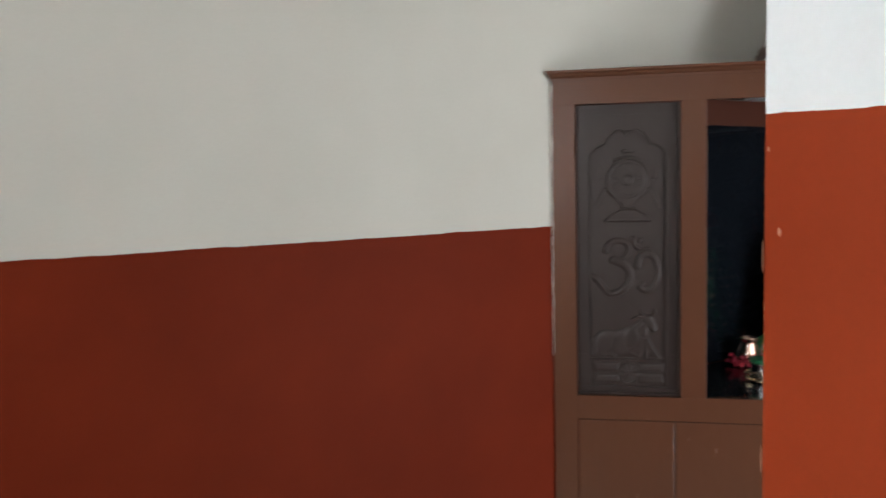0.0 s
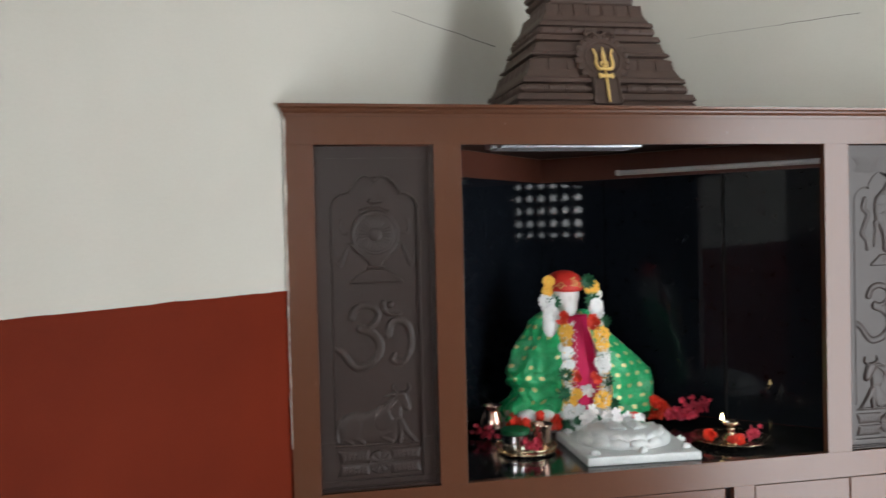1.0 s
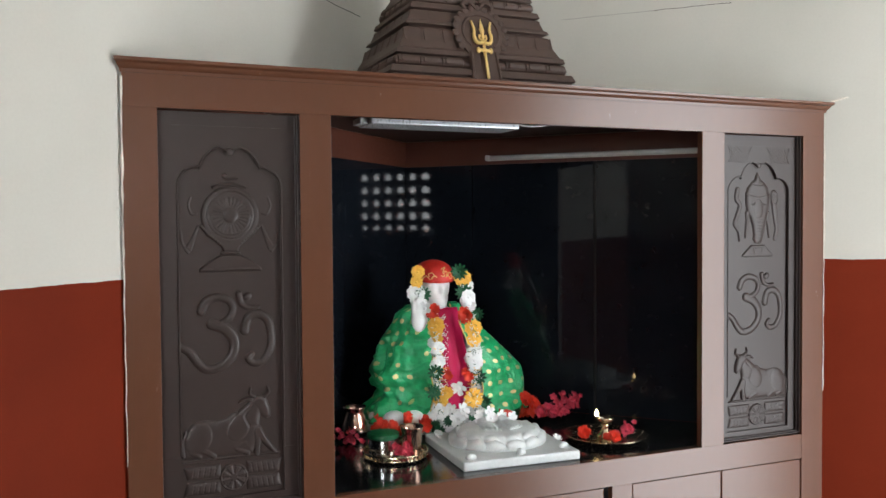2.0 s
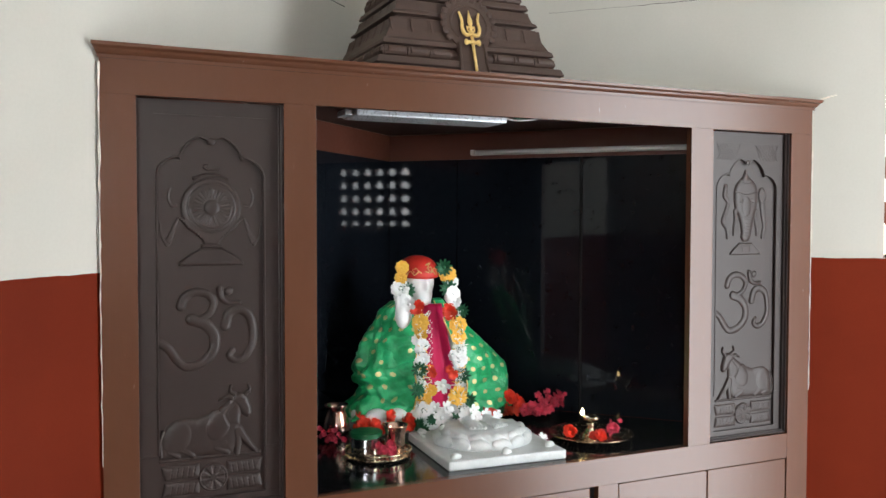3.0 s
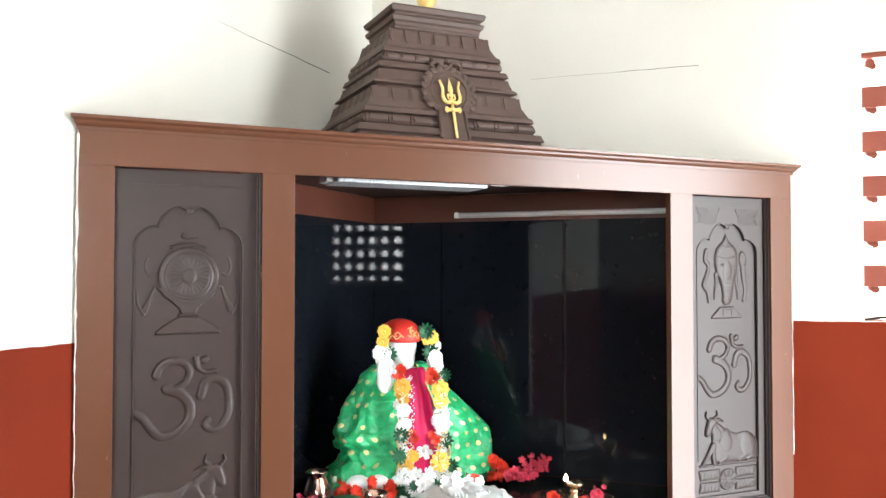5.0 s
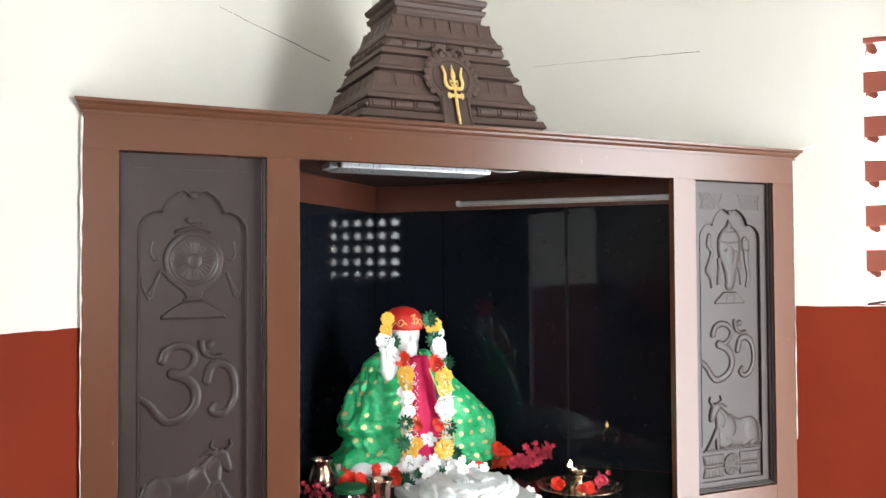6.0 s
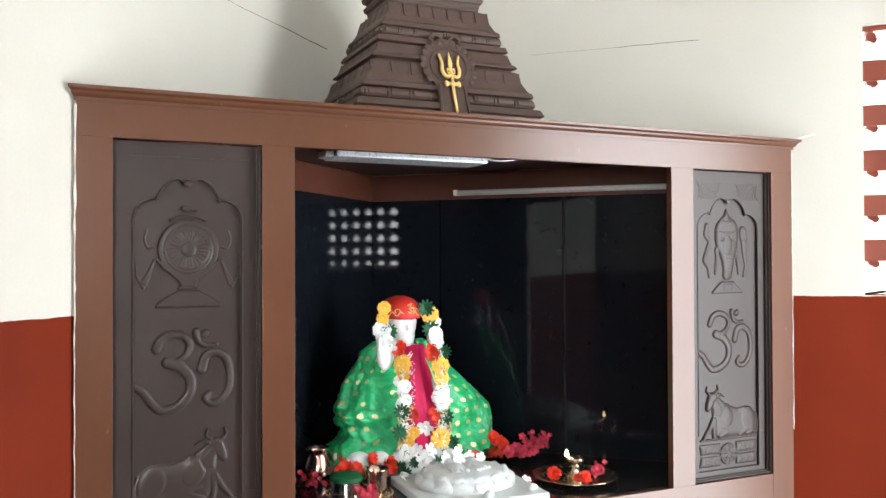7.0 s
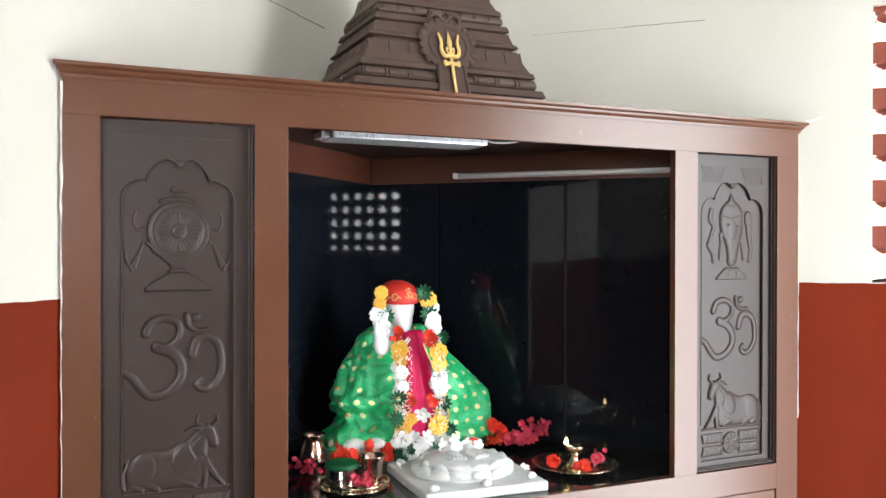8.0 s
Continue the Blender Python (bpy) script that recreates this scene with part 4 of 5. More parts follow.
# ---- the statue: a plain seated shape in white marble ----
def statue():
    bm = bmesh.new()
    box(bm, (0.215, 0.375, ZB), (0.600, 0.60, 0.882), 0.008)
    blob(bm, (0.42, 0.47, 0.98), (0.155, 0.085, 0.13))
    blob(bm, (0.40, 0.465, 1.07), (0.105, 0.060, 0.10))
    blob(bm, (0.388, 0.455, 1.17), (0.034, 0.036, 0.05))
    blob(bm, (0.388, 0.437, 1.222), (0.042, 0.046, 0.056))
    blob(bm, (0.392, 0.420, 1.192), (0.027, 0.032, 0.030))
    blob(bm, (0.393, 0.391, 1.212), (0.006, 0.007, 0.013))
    blob(bm, (0.392, 0.405, 1.180), (0.020, 0.020, 0.018))
    blob(bm, (0.322, 0.372, 1.143), (0.022, 0.013, 0.033))
    for k in range(4):
        blob(bm, (0.306 + 0.0105 * k, 0.371, 1.172 + 0.004 * math.sin(k * 1.1)), (0.0062, 0.007, 0.026), 10, 8)
    blob(bm, (0.340, 0.372, 1.145), (0.006, 0.007, 0.018), 10, 8)
    for x, y, r in ((0.26, 0.39, 0.030), (0.31, 0.375, 0.026), (0.36, 0.37, 0.028), (0.42, 0.365, 0.030), (0.235, 0.43, 0.03)):
        blob(bm, (x, y, 0.893), (r, 0.026, 0.020))
    ob = obj("statue", bm, MARBLE, smooth=True)
    r = ob.modifiers.new("remesh", "REMESH")
    r.mode, r.voxel_size, r.use_smooth_shade = "VOXEL", 0.0042, True
    tagged(ob, "white marble seated saint statue on the granite shelf", "statue")


statue()


def robe():
    bm = bmesh.new()
    grid = []
    for i in range(25):
        t = i / 24
        z = 1.166 - 0.260 * t
        row = []
        for k in range(13):
            s = k / 12
            x = 0.382 - 0.006 * t + (0.062 + 0.030 * t) * s
            y = 0.402 - 0.048 * min(1, t * 1.6) + 0.0016 * math.sin(s * 17 + 2 * t) + 0.012 * (s - 0.5) ** 2 * 4
            row.append(bm.verts.new((x, y, z)))
        grid.append(row)
    for a, b in zip(grid, grid[1:]):
        for k in range(12):
            bm.faces.new((a[k], a[k + 1], b[k + 1], b[k]))
    ob = obj("robe_cloth", bm, MAGENTA, smooth=True)
    s = ob.modifiers.new("solid", "SOLIDIFY")
    s.thickness = 0.003
    tagged(ob, "magenta satin cloth hanging down the statue's chest", "cloth")


robe()


def pick(table, z):
    """Linear look-up in rows of (z, value), z falling."""
    for (za, a), (zb, b) in zip(table, table[1:]):
        if z >= zb:
            t = (za - z) / (za - zb)
            return a + (b - a) * min(max(t, 0), 1)
    return table[-1][1]


def shawl():
    """Brocade wrapped round the shoulders, open down the front, gathered at the elbow and spread to the shelf."""
    left = [(1.172, 0.085), (1.150, 0.118), (1.120, 0.138), (1.07, 0.165), (1.0, 0.190), (0.970, 0.176), (0.950, 0.166), (0.932, 0.180), (0.905, 0.202), (0.875, 0.212)]
    right = [(1.172, 0.050), (1.140, 0.074), (1.10, 0.112), (1.05, 0.168), (1.0, 0.214), (0.96, 0.228), (0.92, 0.226), (0.875, 0.236)]
    front = [(1.172, 0.026), (1.12, 0.060), (1.0, 0.082), (0.875, 0.100)]
    back = [(1.172, 0.045), (1.1, 0.075), (0.875, 0.105)]
    rows, cols = 110, 190
    bm = bmesh.new()
    uvl = bm.loops.layers.uv.new("UVMap")
    grid = []
    for i in range(rows + 1):
        z = 1.172 - 0.289 * i / rows
        t = i / rows
        gap = radians(13 + 5 * t)
        row = []
        for k in range(cols + 1):
            a = -math.pi / 2 - gap - (2 * math.pi - 2 * gap) * k / cols
            ca, sa = math.cos(a), math.sin(a)
            ax = pick(left, z) if ca < 0 else pick(right, z)
            by = pick(front, z) if sa < 0 else pick(back, z)
            x = 0.418 + ax * math.copysign(abs(ca) ** 0.85, ca)
            y = 0.455 + by * math.copysign(abs(sa) ** 0.85, sa)
            p = Vector((x, y, z))
            k = k * 130 / cols
            crumple = 1.0 if ca < 0.1 else 0.35
            ridge = max(0.0, 1 - 2.6 * abs(noise.noise(Vector((k * 0.10 + z * 6, z * 26 - k * 0.05, 2.2))))) ** 2
            fold = 0.014 * noise.noise(Vector((k * 0.085, z * 9 + k * 0.05, 1.3))) + 0.010 * noise.noise(Vector((k * 0.22, z * 30, 5.1))) * crumple
            fold += 0.0045 * crumple * math.sin(z * 170 + 3 * noise.noise(Vector((k * 0.07, z * 12, 0))) + k * 0.16) * max(0, 1 - abs(z - 0.965) / 0.06)
            fold += 0.0085 * ridge * crumple * min(1, 0.35 + t)
            fold += 0.005 * math.sin(k * 0.42 + 1.5 * math.sin(z * 25)) * t
            out = Vector((ca, sa, 0))
            p += out * fold
            p.z += 0.006 * noise.noise(Vector((k * 0.12, z * 14, 9.0))) * (0.3 + t)
            p.z = max(p.z, ZB + 0.037)
            row.append((bm.verts.new(p), (0.62 * k / 130, z)))
        grid.append(row)
    row_pts = [[q[0].co.copy() for q in row] for row in grid]
    girth, drop = [0.0], [0.0]
    for k in range(cols):
        girth.append(girth[-1] + (row_pts[70][k + 1] - row_pts[70][k]).length * 0.92)
    for i in range(rows):
        drop.append(drop[-1] + sum((row_pts[i + 1][k] - row_pts[i][k]).length for k in (30, 60, 150, 165)) / 4)
    grid = [[(q[0], (girth[k], drop[i])) for k, q in enumerate(row)] for i, row in enumerate(grid)]
    for ra, rb in zip(grid, grid[1:]):
        for k in range(cols):
            quad = (ra[k], ra[k + 1], rb[k + 1], rb[k])
            f = bm.faces.new([q[0] for q in quad])
            for lp, q in zip(f.loops, quad):
                lp[uvl].uv = q[1]
    me_ob = obj("shawl", bm, SILK, smooth=True)
    s = me_ob.modifiers.new("solid", "SOLIDIFY")
    s.thickness = 0.002
    for k in (0, cols):
        edge = [(row_pts[i][k].x, row_pts[i][k].y - 0.002, row_pts[i][k].z) for i in range(0, rows + 1, 2)]
        part("gold_edging", tube(bmesh.new(), edge, 0.0022, 6), THREAD, me_ob, "narrow gold edging", smooth=True)
    hem = [(row_pts[rows][k].x, row_pts[rows][k].y, row_pts[rows][k].z - 0.001) for k in range(0, cols + 1, 2)]
    part("hem", tube(bmesh.new(), hem, 0.0016, 5, 1.0, (0, 0, 1)), SILK, me_ob)
    tagged(me_ob, "bright green brocade shawl with gold dots on the statue", "shawl")


shawl()


def cap():
    c = empty("cap", (0.388, 0.435, 1.236))
    bm = bmesh.new()
    prof = [(0.050, 0.0), (0.0515, 0.006), (0.0515, 0.016), (0.048, 0.028), (0.040, 0.040), (0.028, 0.048), (0.014, 0.0525), (0.002, 0.0535)]
    lathe(bm, prof, 36)
    for v in bm.verts:
        v.co.y *= 1.06
        v.co.z += 0.012 * (v.co.y / 0.05) * 0.35
    part("crown", bm, CAPRED, c, smooth=True)
    bm = bmesh.new()
    def on(a, z):
        r = 0.0525 - max(0, z - 0.016) * 0.35
        return (r * math.sin(a), -1.06 * r * math.cos(a), z - 0.004)
    for s in (-1, 1):
        tube(bm, [on(s * (0.25 + 0.09 * k), 0.014 + 0.005 * math.sin(k * 1.3)) for k in range(9)], 0.0013, 5)
        tube(bm, curve_points([on(s * 0.35, 0.017), on(s * 0.5, 0.026), on(s * 0.68, 0.022), on(s * 0.6, 0.016)], 5), 0.0011, 5)
    for pts in ([(-0.16, 0.034), (-0.05, 0.037), (0.0, 0.031), (-0.08, 0.027), (0.0, 0.022), (-0.05, 0.016), (-0.2, 0.019)], [(0.03, 0.027), (0.14, 0.030), (0.19, 0.024), (0.14, 0.018), (0.08, 0.020)], [(0.02, 0.040), (0.08, 0.036), (0.14, 0.040)]):
        tube(bm, curve_points([on(a + 0.16, z) for a, z in pts], 5), 0.0014, 5)
    part("embroidery", bm, THREAD, c, "gold thread embroidery")
    tagged(c, "red velvet cap with gold embroidery on the statue's head", "cap")


cap()


def garland():
    g = empty("garland", (0, 0, 0))
    y = 0.343
    left = [("red", 0.352, 1.160, 1.0), ("yellow", 0.356, 1.128, 1.1), ("yellow", 0.356, 1.098, 0.95), ("white", 0.360, 1.072, 0.9), ("white", 0.362, 1.038, 0.9),
            ("leaf", 0.354, 1.012, 1.15), ("red", 0.386, 1.002, 0.75), ("leaf", 0.346, 0.962, 1.2), ("yellow", 0.366, 0.940, 1.0), ("yellow", 0.384, 0.958, 0.85), ("white", 0.366, 0.912, 1.1), ("leaf", 0.396, 0.898, 1.1)]
    right = [("white", 0.446, 1.196, 1.0), ("white", 0.452, 1.176, 0.9), ("red", 0.443, 1.147, 1.1), ("leaf", 0.472, 1.152, 1.0), ("yellow", 0.458, 1.117, 1.1), ("yellow", 0.459, 1.088, 1.0),
             ("white", 0.462, 1.050, 1.1), ("white", 0.464, 1.030, 1.0), ("leaf", 0.472, 0.988, 1.2), ("red", 0.442, 0.994, 0.75), ("marigold", 0.456, 0.938, 1.15), ("leaf", 0.486, 0.926, 1.1), ("white", 0.446, 0.900, 1.0), ("white", 0.474, 0.896, 1.0), ("leaf", 0.455, 0.893, 0.9)]
    head = [("yellow", 0.326, 1.262, 0.85), ("yellow", 0.322, 1.236, 0.8), ("leaf", 0.338, 1.204, 1.2), ("white", 0.320, 1.208, 1.2), ("white", 0.322, 1.188, 0.9), ("yellow", 0.450, 1.242, 1.1), ("leaf", 0.440, 1.260, 1.25), ("leaf", 0.452, 1.206, 1.3), ("white", 0.462, 1.222, 0.9)]
    for kind, x, z, s in left + right:
        flower(kind, g, (x + frng.uniform(-0.002, 0.002), y + frng.uniform(-0.006, 0.004) + 0.10 * max(0, z - 1.10), z), s)
        if kind in ("yellow", "marigold"):
            flower("white", g, (x + frng.uniform(-0.012, 0.012), y + 0.012 + 0.10 * max(0, z - 1.10), z - 0.014), 0.75)
        if kind == "red":
            flower("red", g, (x + frng.uniform(-0.008, 0.008), y + 0.006 + 0.10 * max(0, z - 1.10), z + 0.010), s * 0.85)
        if kind == "white":
            flower("white", g, (x + frng.uniform(-0.010, 0.010), y + 0.008 + 0.10 * max(0, z - 1.10), z - 0.012), s * 0.8)
    for kind, x, z, s in head:
        flower(kind, g, (x, 0.388, z), s)
    flower("jasmine", g, (0.415, y - 0.004, 0.968), 1.3)
    flower("jasmine", g, (0.330, 0.352, 1.172), 1.1)
    for pts in ([(0.334, 0.40, 1.21), (0.352, 0.366, 1.15), (0.360, 0.352, 1.08), (0.362, 0.350, 0.98), (0.385, 0.352, 0.90)], [(0.456, 0.40, 1.21), (0.452, 0.366, 1.15), (0.462, 0.352, 1.08), (0.468, 0.350, 0.98), (0.455, 0.352, 0.90)]):
        part("string", tube(bmesh.new(), curve_points(pts, 6), 0.006, 6), WHITEF, g, "white thread roll of the garland", smooth=True)
    # fringe of fine white beads along the inner edge
    for x in (0.386,):
        bm = bmesh.new()
        for k in range(46):
            blob(bm, (x + 0.004 * math.sin(k * 1.9), 0.347 + 0.10 * max(0, 1.13 - 0.005 * k - 1.10), 1.13 - 0.005 * k), (0.0013, 0.0013, 0.0018), 6, 4)
        part("bead_fringe", bm, WHITEF, g)
    # fine tinsel threads standing out between the flowers
    trng = random.Random(23)
    for x0, x1, tint in ((0.352, 0.372, WHITEF), (0.350, 0.374, LEAFG), (0.452, 0.472, WHITEF), (0.450, 0.476, LEAFG), (0.356, 0.370, YELLOW), (0.454, 0.470, YELLOW)):
        bm = bmesh.new()
        for k in range(130 if tint is WHITEF else 40):
            z = trng.uniform(0.895, 1.15)
            c = Vector((trng.uniform(x0, x1), 0.346 + 0.10 * max(0, z - 1.10), z))
            a, r = trng.uniform(0, 2 * math.pi), trng.uniform(0.010, 0.020)
            tip = c + Vector((r * math.cos(a), trng.uniform(-0.014, -0.003), r * math.sin(a)))
            bend = (c + tip) / 2 + Vector((0, -0.004, trng.uniform(-0.003, 0.003)))
            tube(bm, [c, bend, tip], [0.0011, 0.0010, 0.0006], 4)
        tagged(part("tinsel", bm, tint, g), kind="stuff")
    tagged(g, "artificial flower garland in yellow, white, red and green", "garland")


garland()


# ---- offerings on the shelf ----
def foot_slab():
    s = empty("footprint_slab", (0.447, 0.172, ZB), -3)
    part("slab", boxed((-0.142, -0.135, 0), (0.142, 0.135, 0.021), 0.004), SLAB, s)
    bm = bmesh.new()
    prof = [(0.118, 0.0), (0.117, 0.006), (0.106, 0.018), (0.101, 0.028), (0.086, 0.034), (0.03, 0.037), (0.0, 0.037)]
    lathe(bm, prof[:-1], 40)
    for v in bm.verts:
        v.co.y *= 0.86
    lotus = part("lotus_disc", bm, SLAB, s, smooth=True)
    lotus.matrix_basis = pose(0.0, 0.012, 0.021)
    prng = random.Random(31)
    for row, count, radius, z, size in ((0, 15, 0.110, 0.013, 1.0), (1, 13, 0.098, 0.024, 0.82)):
        for k in range(count):
            a = 2 * math.pi * (k + 0.3 + 0.5 * row + prng.uniform(-0.10, 0.10)) / count
            bm = bmesh.new()
            blob(bm, (0, 0, 0), (0.026 * size, 0.0068, 0.0155 * size), 14, 8)
            for v in bm.verts:
                v.co.x *= 1 - 0.55 * max(0, v.co.z / (0.0155 * size)) ** 2
                v.co.y += 0.0035 * (v.co.z / 0.0155) ** 2 - 0.0018 * math.exp(-(v.co.x / 0.004) ** 2)
            p = part("petal", bm, SLAB, lotus, smooth=True)
            p.matrix_basis = pose(radius * math.cos(a), radius * 0.86 * math.sin(a), z, 0, 0, math.degrees(a) + 90) @ pose(0, 0, 0, -30 + prng.uniform(-5, 5), prng.uniform(-7, 7), 0)
    for side in (-1, 1):
        bm = bmesh.new()
        blob(bm, (side * 0.027, 0.030, 0.039), (0.017, 0.024, 0.012))
        blob(bm, (side * 0.028, -0.010, 0.038), (0.020, 0.032, 0.011))
        for k in range(5):
            blob(bm, (side * (0.014 + 0.0080 * k), -0.044 + 0.003 * k, 0.040), (0.0050 - 0.0005 * k, 0.009, 0.005), 8, 6)
        part("foot", bm, SLAB, lotus, smooth=True)
    for k, (x, y) in enumerate(((-0.118, -0.112), (0.118, -0.095), (-0.118, 0.112), (0.118, 0.112), (0.0, -0.115))):
        part("bud", blob(blob(bmesh.new(), (x, y, 0.025), (0.012, 0.008, 0.009), 10, 8, (20, 15 * k, 30 * k)), (x + 0.008, y + 0.003, 0.024), (0.008, 0.006, 0.007), 10, 8), SLAB, s, smooth=True)
    tagged(s, "white marble slab carved with a lotus and feet", "carved slab")


foot_slab()
for k, (x, y, z) in enumerate(((0.416, 0.215, 0.914), (0.440, 0.200, 0.917), (0.448, 0.228, 0.926), (0.476, 0.222, 0.916), (0.500, 0.212, 0.913), (0.425, 0.240, 0.918))):
    ob = new("loose_blossom", FLOWERS["jasmine"])
    ob.matrix_world = pose(x, y, z, -35 + 9 * k, 20 * k, -25 + 7 * k) @ Matrix.Diagonal((0.88, 0.88, 0.88, 1))
    tagged(ob, "white jasmine blossom lying on the marble slab", "flower", "blossoms on the slab")
for k, (x, y, z) in enumerate(((0.574, 0.120, 0.874), (0.318, 0.245, 0.874))):
    ob = new("loose_blossom", FLOWERS["jasmine"])
    ob.matrix_world = pose(x, y, z, -60, 30 * k, 20) @ Matrix.Diagonal((0.75, 0.75, 0.75, 1))
    tagged(ob, "white jasmine blossom lying on the marble slab", "flower", "blossoms on the slab")


def lota(name, at, label, r=1.0, h=1.0):
    prof = [(0.018, 0.0), (0.026, 0.004), (0.031, 0.018), (0.030, 0.030), (0.024, 0.048), (0.020, 0.058), (0.021, 0.063), (0.027, 0.070), (0.0275, 0.072), (0.0255, 0.0715), (0.019, 0.063), (0.018, 0.050), (0.022, 0.03), (0.012, 0.012)]
    ob = obj(name, lathe(bmesh.new(), [(a * r, b * h) for a, b in prof], 36, closed=True), COPPER, smooth=True)
    ob.matrix_world = pose(*at)
    tagged(ob, label, "water pot")


lota("water_pot", (0.166, 0.425, ZB), "shiny copper water pot on the granite shelf", 1.08, 1.12)


def gallery_tray():
    t = empty("gallery_tray", (0.203, 0.222, ZB))
    part("dish", lathe(bmesh.new(), [(0.066, 0.003), (0.070, 0.003), (0.074, 0.006), (0.072, 0.009), (0.03, 0.007), (0.006, 0.007)], 48), BRASS, t, smooth=True)
    n = 44
    for k in range(n):
        a = 2 * math.pi * k / n
        p = part("baluster", boxed((-0.0016, -0.001, 0.006), (0.0016, 0.001, 0.016)), BRASS, t) if k == 0 else new("baluster", first)
        first = p.data
        p.parent = t
        p.matrix_basis = pose(0.074 * math.cos(a), 0.074 * math.sin(a), 0, 0, 0, math.degrees(a) + 90)
    part("rim", tube(bmesh.new(), [(0.075 * math.cos(2 * math.pi * k / 60), 0.075 * math.sin(2 * math.pi * k / 60), 0.017) for k in range(61)], 0.0022, 8, 1.0, (0, 0, 1)), BRASS, t, smooth=True)
    for k in range(3):
        a = 2 * math.pi * k / 3
        part("foot", blob(bmesh.new(), (0.055 * math.cos(a), 0.055 * math.sin(a), 0.0025), (0.004, 0.004, 0.0025), 8, 6), BRASS, t)
    tagged(t, "round brass tray with a pierced gallery rim", "tray")


gallery_tray()
TRAY = ZB + 0.0085
cup = obj("tumbler", lathe(bmesh.new(), [(0.018, 0.0), (0.020, 0.002), (0.0215, 0.02), (0.023, 0.048), (0.027, 0.061), (0.0285, 0.064), (0.0265, 0.063), (0.021, 0.048), (0.019, 0.01)], 36), COPPER, smooth=True)
cup.matrix_world = pose(0.238, 0.205, TRAY)
tagged(cup, "small copper tumbler standing on the brass tray", "tumbler")
tin = empty("round_tin", (0.178, 0.232, TRAY))
part("body", lathe(bmesh.new(), [(0.034, 0.0), (0.0355, 0.003), (0.0355, 0.036), (0.034, 0.037), (0.001, 0.037)], 40), STEEL, tin, smooth=False)
part("lid", lathe(bmesh.new(), [(0.0355, 0.0375), (0.0372, 0.039), (0.0372, 0.047), (0.035, 0.049), (0.002, 0.0495)], 40), LID, tin, "dark green plastic lid")
tagged(tin, "round steel tin with a green lid on the tray", "tin")


def bunch(name, spots, label, group=""):
    b = empty(name, spots[0][1])
    o = Vector(spots[0][1])
    for kind, at, spread, count, size in spots:
        for k in range(count):
            p = Vector((frng.gauss(0, spread), frng.gauss(0, spread * 0.7), abs(frng.gauss(0, spread * 0.7))))
            q = Vector(at) + p - o
            q.z = max(q.z, 0.006 if at[2] < 0.86 else at[2] - o.z)
            flower(kind, b, q, size * frng.uniform(0.8, 1.2), (frng.uniform(-70, 10), frng.uniform(0, 72), frng.uniform(-70, 50)))
    return tagged(b, label, "flowers", group)


bunch("flower_bunch", [("scarlet", (0.630, 0.410, 0.868), 0.016, 12, 0.95), ("scarlet", (0.660, 0.385, 0.872), 0.015, 12, 0.9), ("pink", (0.690, 0.350, 0.868), 0.022, 44, 0.78), ("pink", (0.728, 0.362, 0.872), 0.022, 40, 0.75), ("pink", (0.768, 0.380, 0.892), 0.014, 22, 0.68), ("scarlet", (0.650, 0.395, 0.895), 0.014, 10, 0.85), ("leaf", (0.605, 0.400, 0.870), 0.012, 3, 0.8)],
      "red and pink fresh blossoms heaped beside the statue", "fresh flowers")
bunch("flower_bunch", [("scarlet", (0.235, 0.395, 0.868), 0.016, 7, 1.2), ("scarlet", (0.285, 0.350, 0.866), 0.018, 6, 1.15), ("scarlet", (0.330, 0.360, 0.872), 0.016, 6, 1.2), ("leaf", (0.345, 0.325, 0.862), 0.012, 4, 0.9)],
      "red cloth blossoms strewn before the statue", "fresh flowers")
bunch("flower_bunch", [("pink", (0.135, 0.350, 0.853), 0.016, 14, 0.62), ("pink", (0.120, 0.395, 0.855), 0.012, 8, 0.6)], "dark pink blossoms lying beside the copper pot", "fresh flowers")
bunch("flower_bunch", [("pink", (0.205, 0.178, 0.862), 0.012, 20, 0.72)], "pink-red blossoms lying on the brass tray", "fresh flowers")
bunch("flower_bunch", [("jasmine", (0.405, 0.318, 0.878), 0.020, 6, 1.1), ("leaf", (0.38, 0.32, 0.876), 0.014, 4, 0.8), ("red", (0.54, 0.345, 0.882), 0.012, 3, 0.8)], "white blossoms and green leaves at the statue's feet", "fresh flowers")

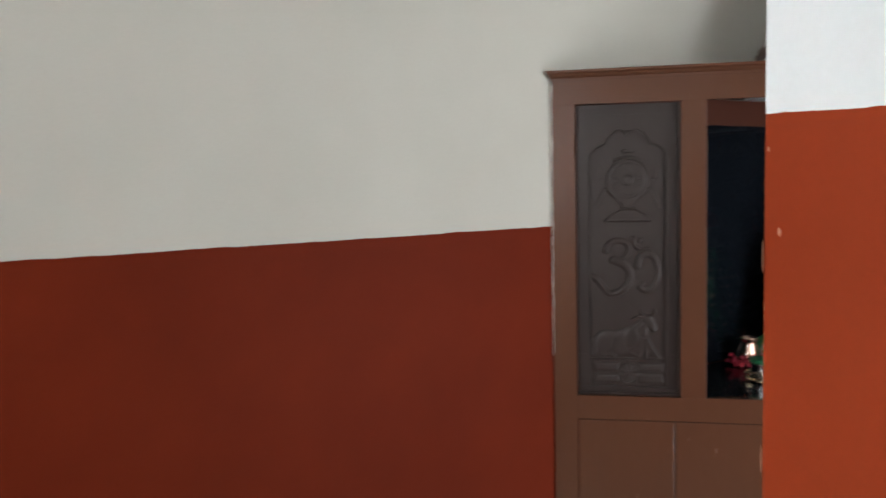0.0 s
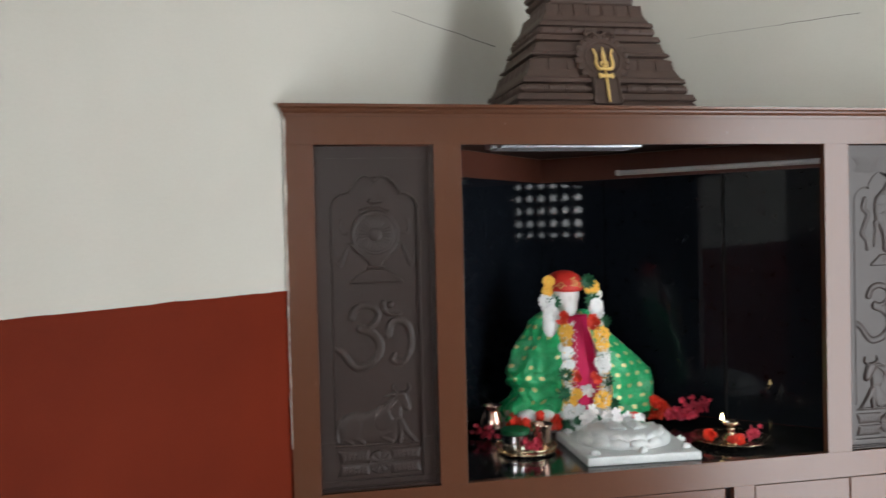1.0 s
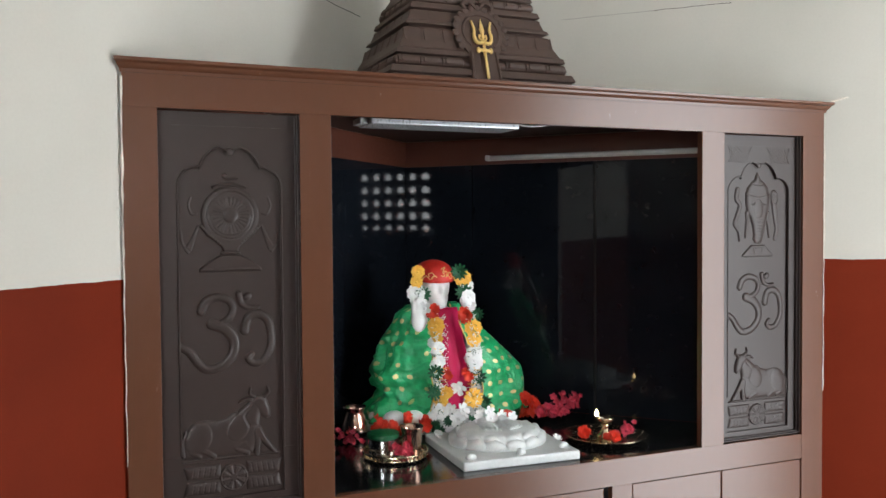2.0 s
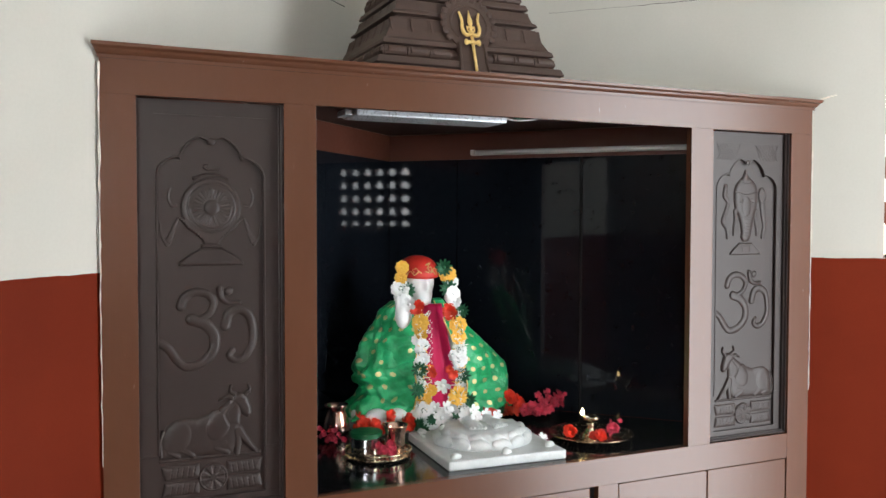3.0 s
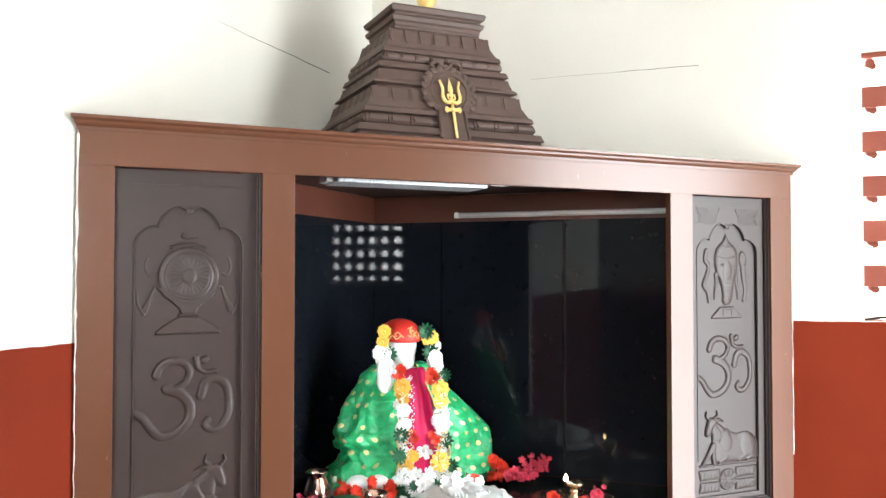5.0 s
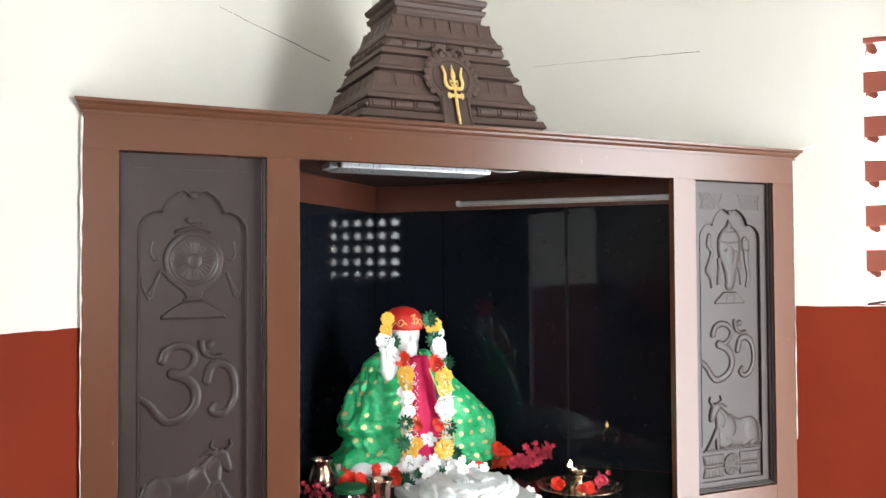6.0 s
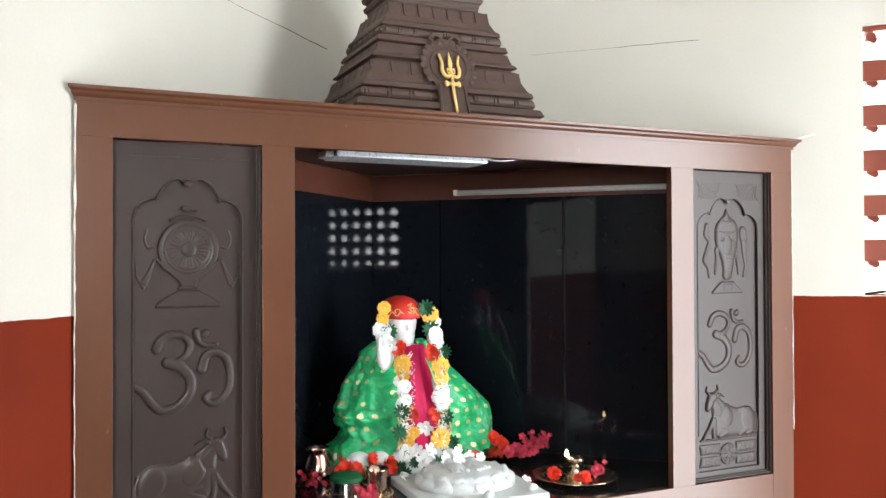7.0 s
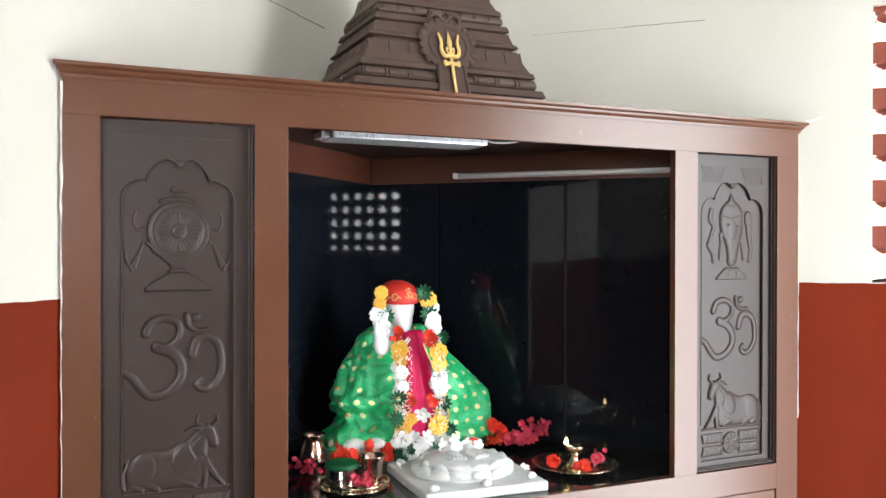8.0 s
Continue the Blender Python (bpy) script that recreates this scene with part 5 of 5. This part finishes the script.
# brass plate with the burning oil lamp
plate = obj("brass_plate", lathe(bmesh.new(), [(0.060, 0.0), (0.074, 0.002), (0.092, 0.009), (0.102, 0.012), (0.103, 0.0138), (0.100, 0.0135), (0.088, 0.0105), (0.072, 0.005), (0.03, 0.0035), (0.004, 0.0035)], 56), BRASS, smooth=True)
PLX, PLY = 0.737, 0.163
plate.matrix_world = pose(PLX, PLY, ZB + 0.0005)
tagged(plate, "round brass plate with blossoms and an oil lamp", "plate")
oil = empty("oil_lamp", (PLX + 0.002, PLY + 0.005, ZB + 0.0045))
part("stem", lathe(bmesh.new(), [(0.021, 0.0), (0.022, 0.003), (0.017, 0.008), (0.010, 0.016), (0.008, 0.024), (0.011, 0.030), (0.006, 0.033)], 28), BRASS, oil, smooth=True)
part("bowl", lathe(bmesh.new(), [(0.006, 0.033), (0.016, 0.036), (0.022, 0.043), (0.0235, 0.049), (0.0215, 0.0485), (0.018, 0.044), (0.004, 0.041)], 28), BRASS, oil, smooth=True)
part("wick", tube(bmesh.new(), [(-0.006, 0.0, 0.045), (-0.018, -0.001, 0.050), (-0.024, -0.001, 0.055)], 0.0022, 6), WHITEF, oil)
m, n, l, b = nodes_of("flame")
b.inputs["Base Color"].default_value = (1, 0.7, 0.3, 1)
b.inputs["Emission Color"].default_value = (1.0, 0.72, 0.34, 1)
b.inputs["Emission Strength"].default_value = 30.0
part("flame", lathe(bmesh.new(), [(0.001, 0.0), (0.0040, 0.002), (0.0050, 0.005), (0.0042, 0.009), (0.0021, 0.014), (0.0004, 0.018)], 16, (-0.025, -0.001, 0.053)), m, oil, "small yellow flame", smooth=True)
tagged(oil, "brass oil lamp burning with a small flame", "oil lamp")
bunch("flower_bunch", [("scarlet", (PLX - 0.052, PLY + 0.010, 0.858), 0.006, 4, 1.0), ("scarlet", (PLX - 0.022, PLY - 0.055, 0.862), 0.006, 4, 0.9), ("pink", (PLX + 0.045, PLY - 0.022, 0.860), 0.013, 22, 0.72)], "red and pink blossoms lying on the brass plate", "fresh flowers")
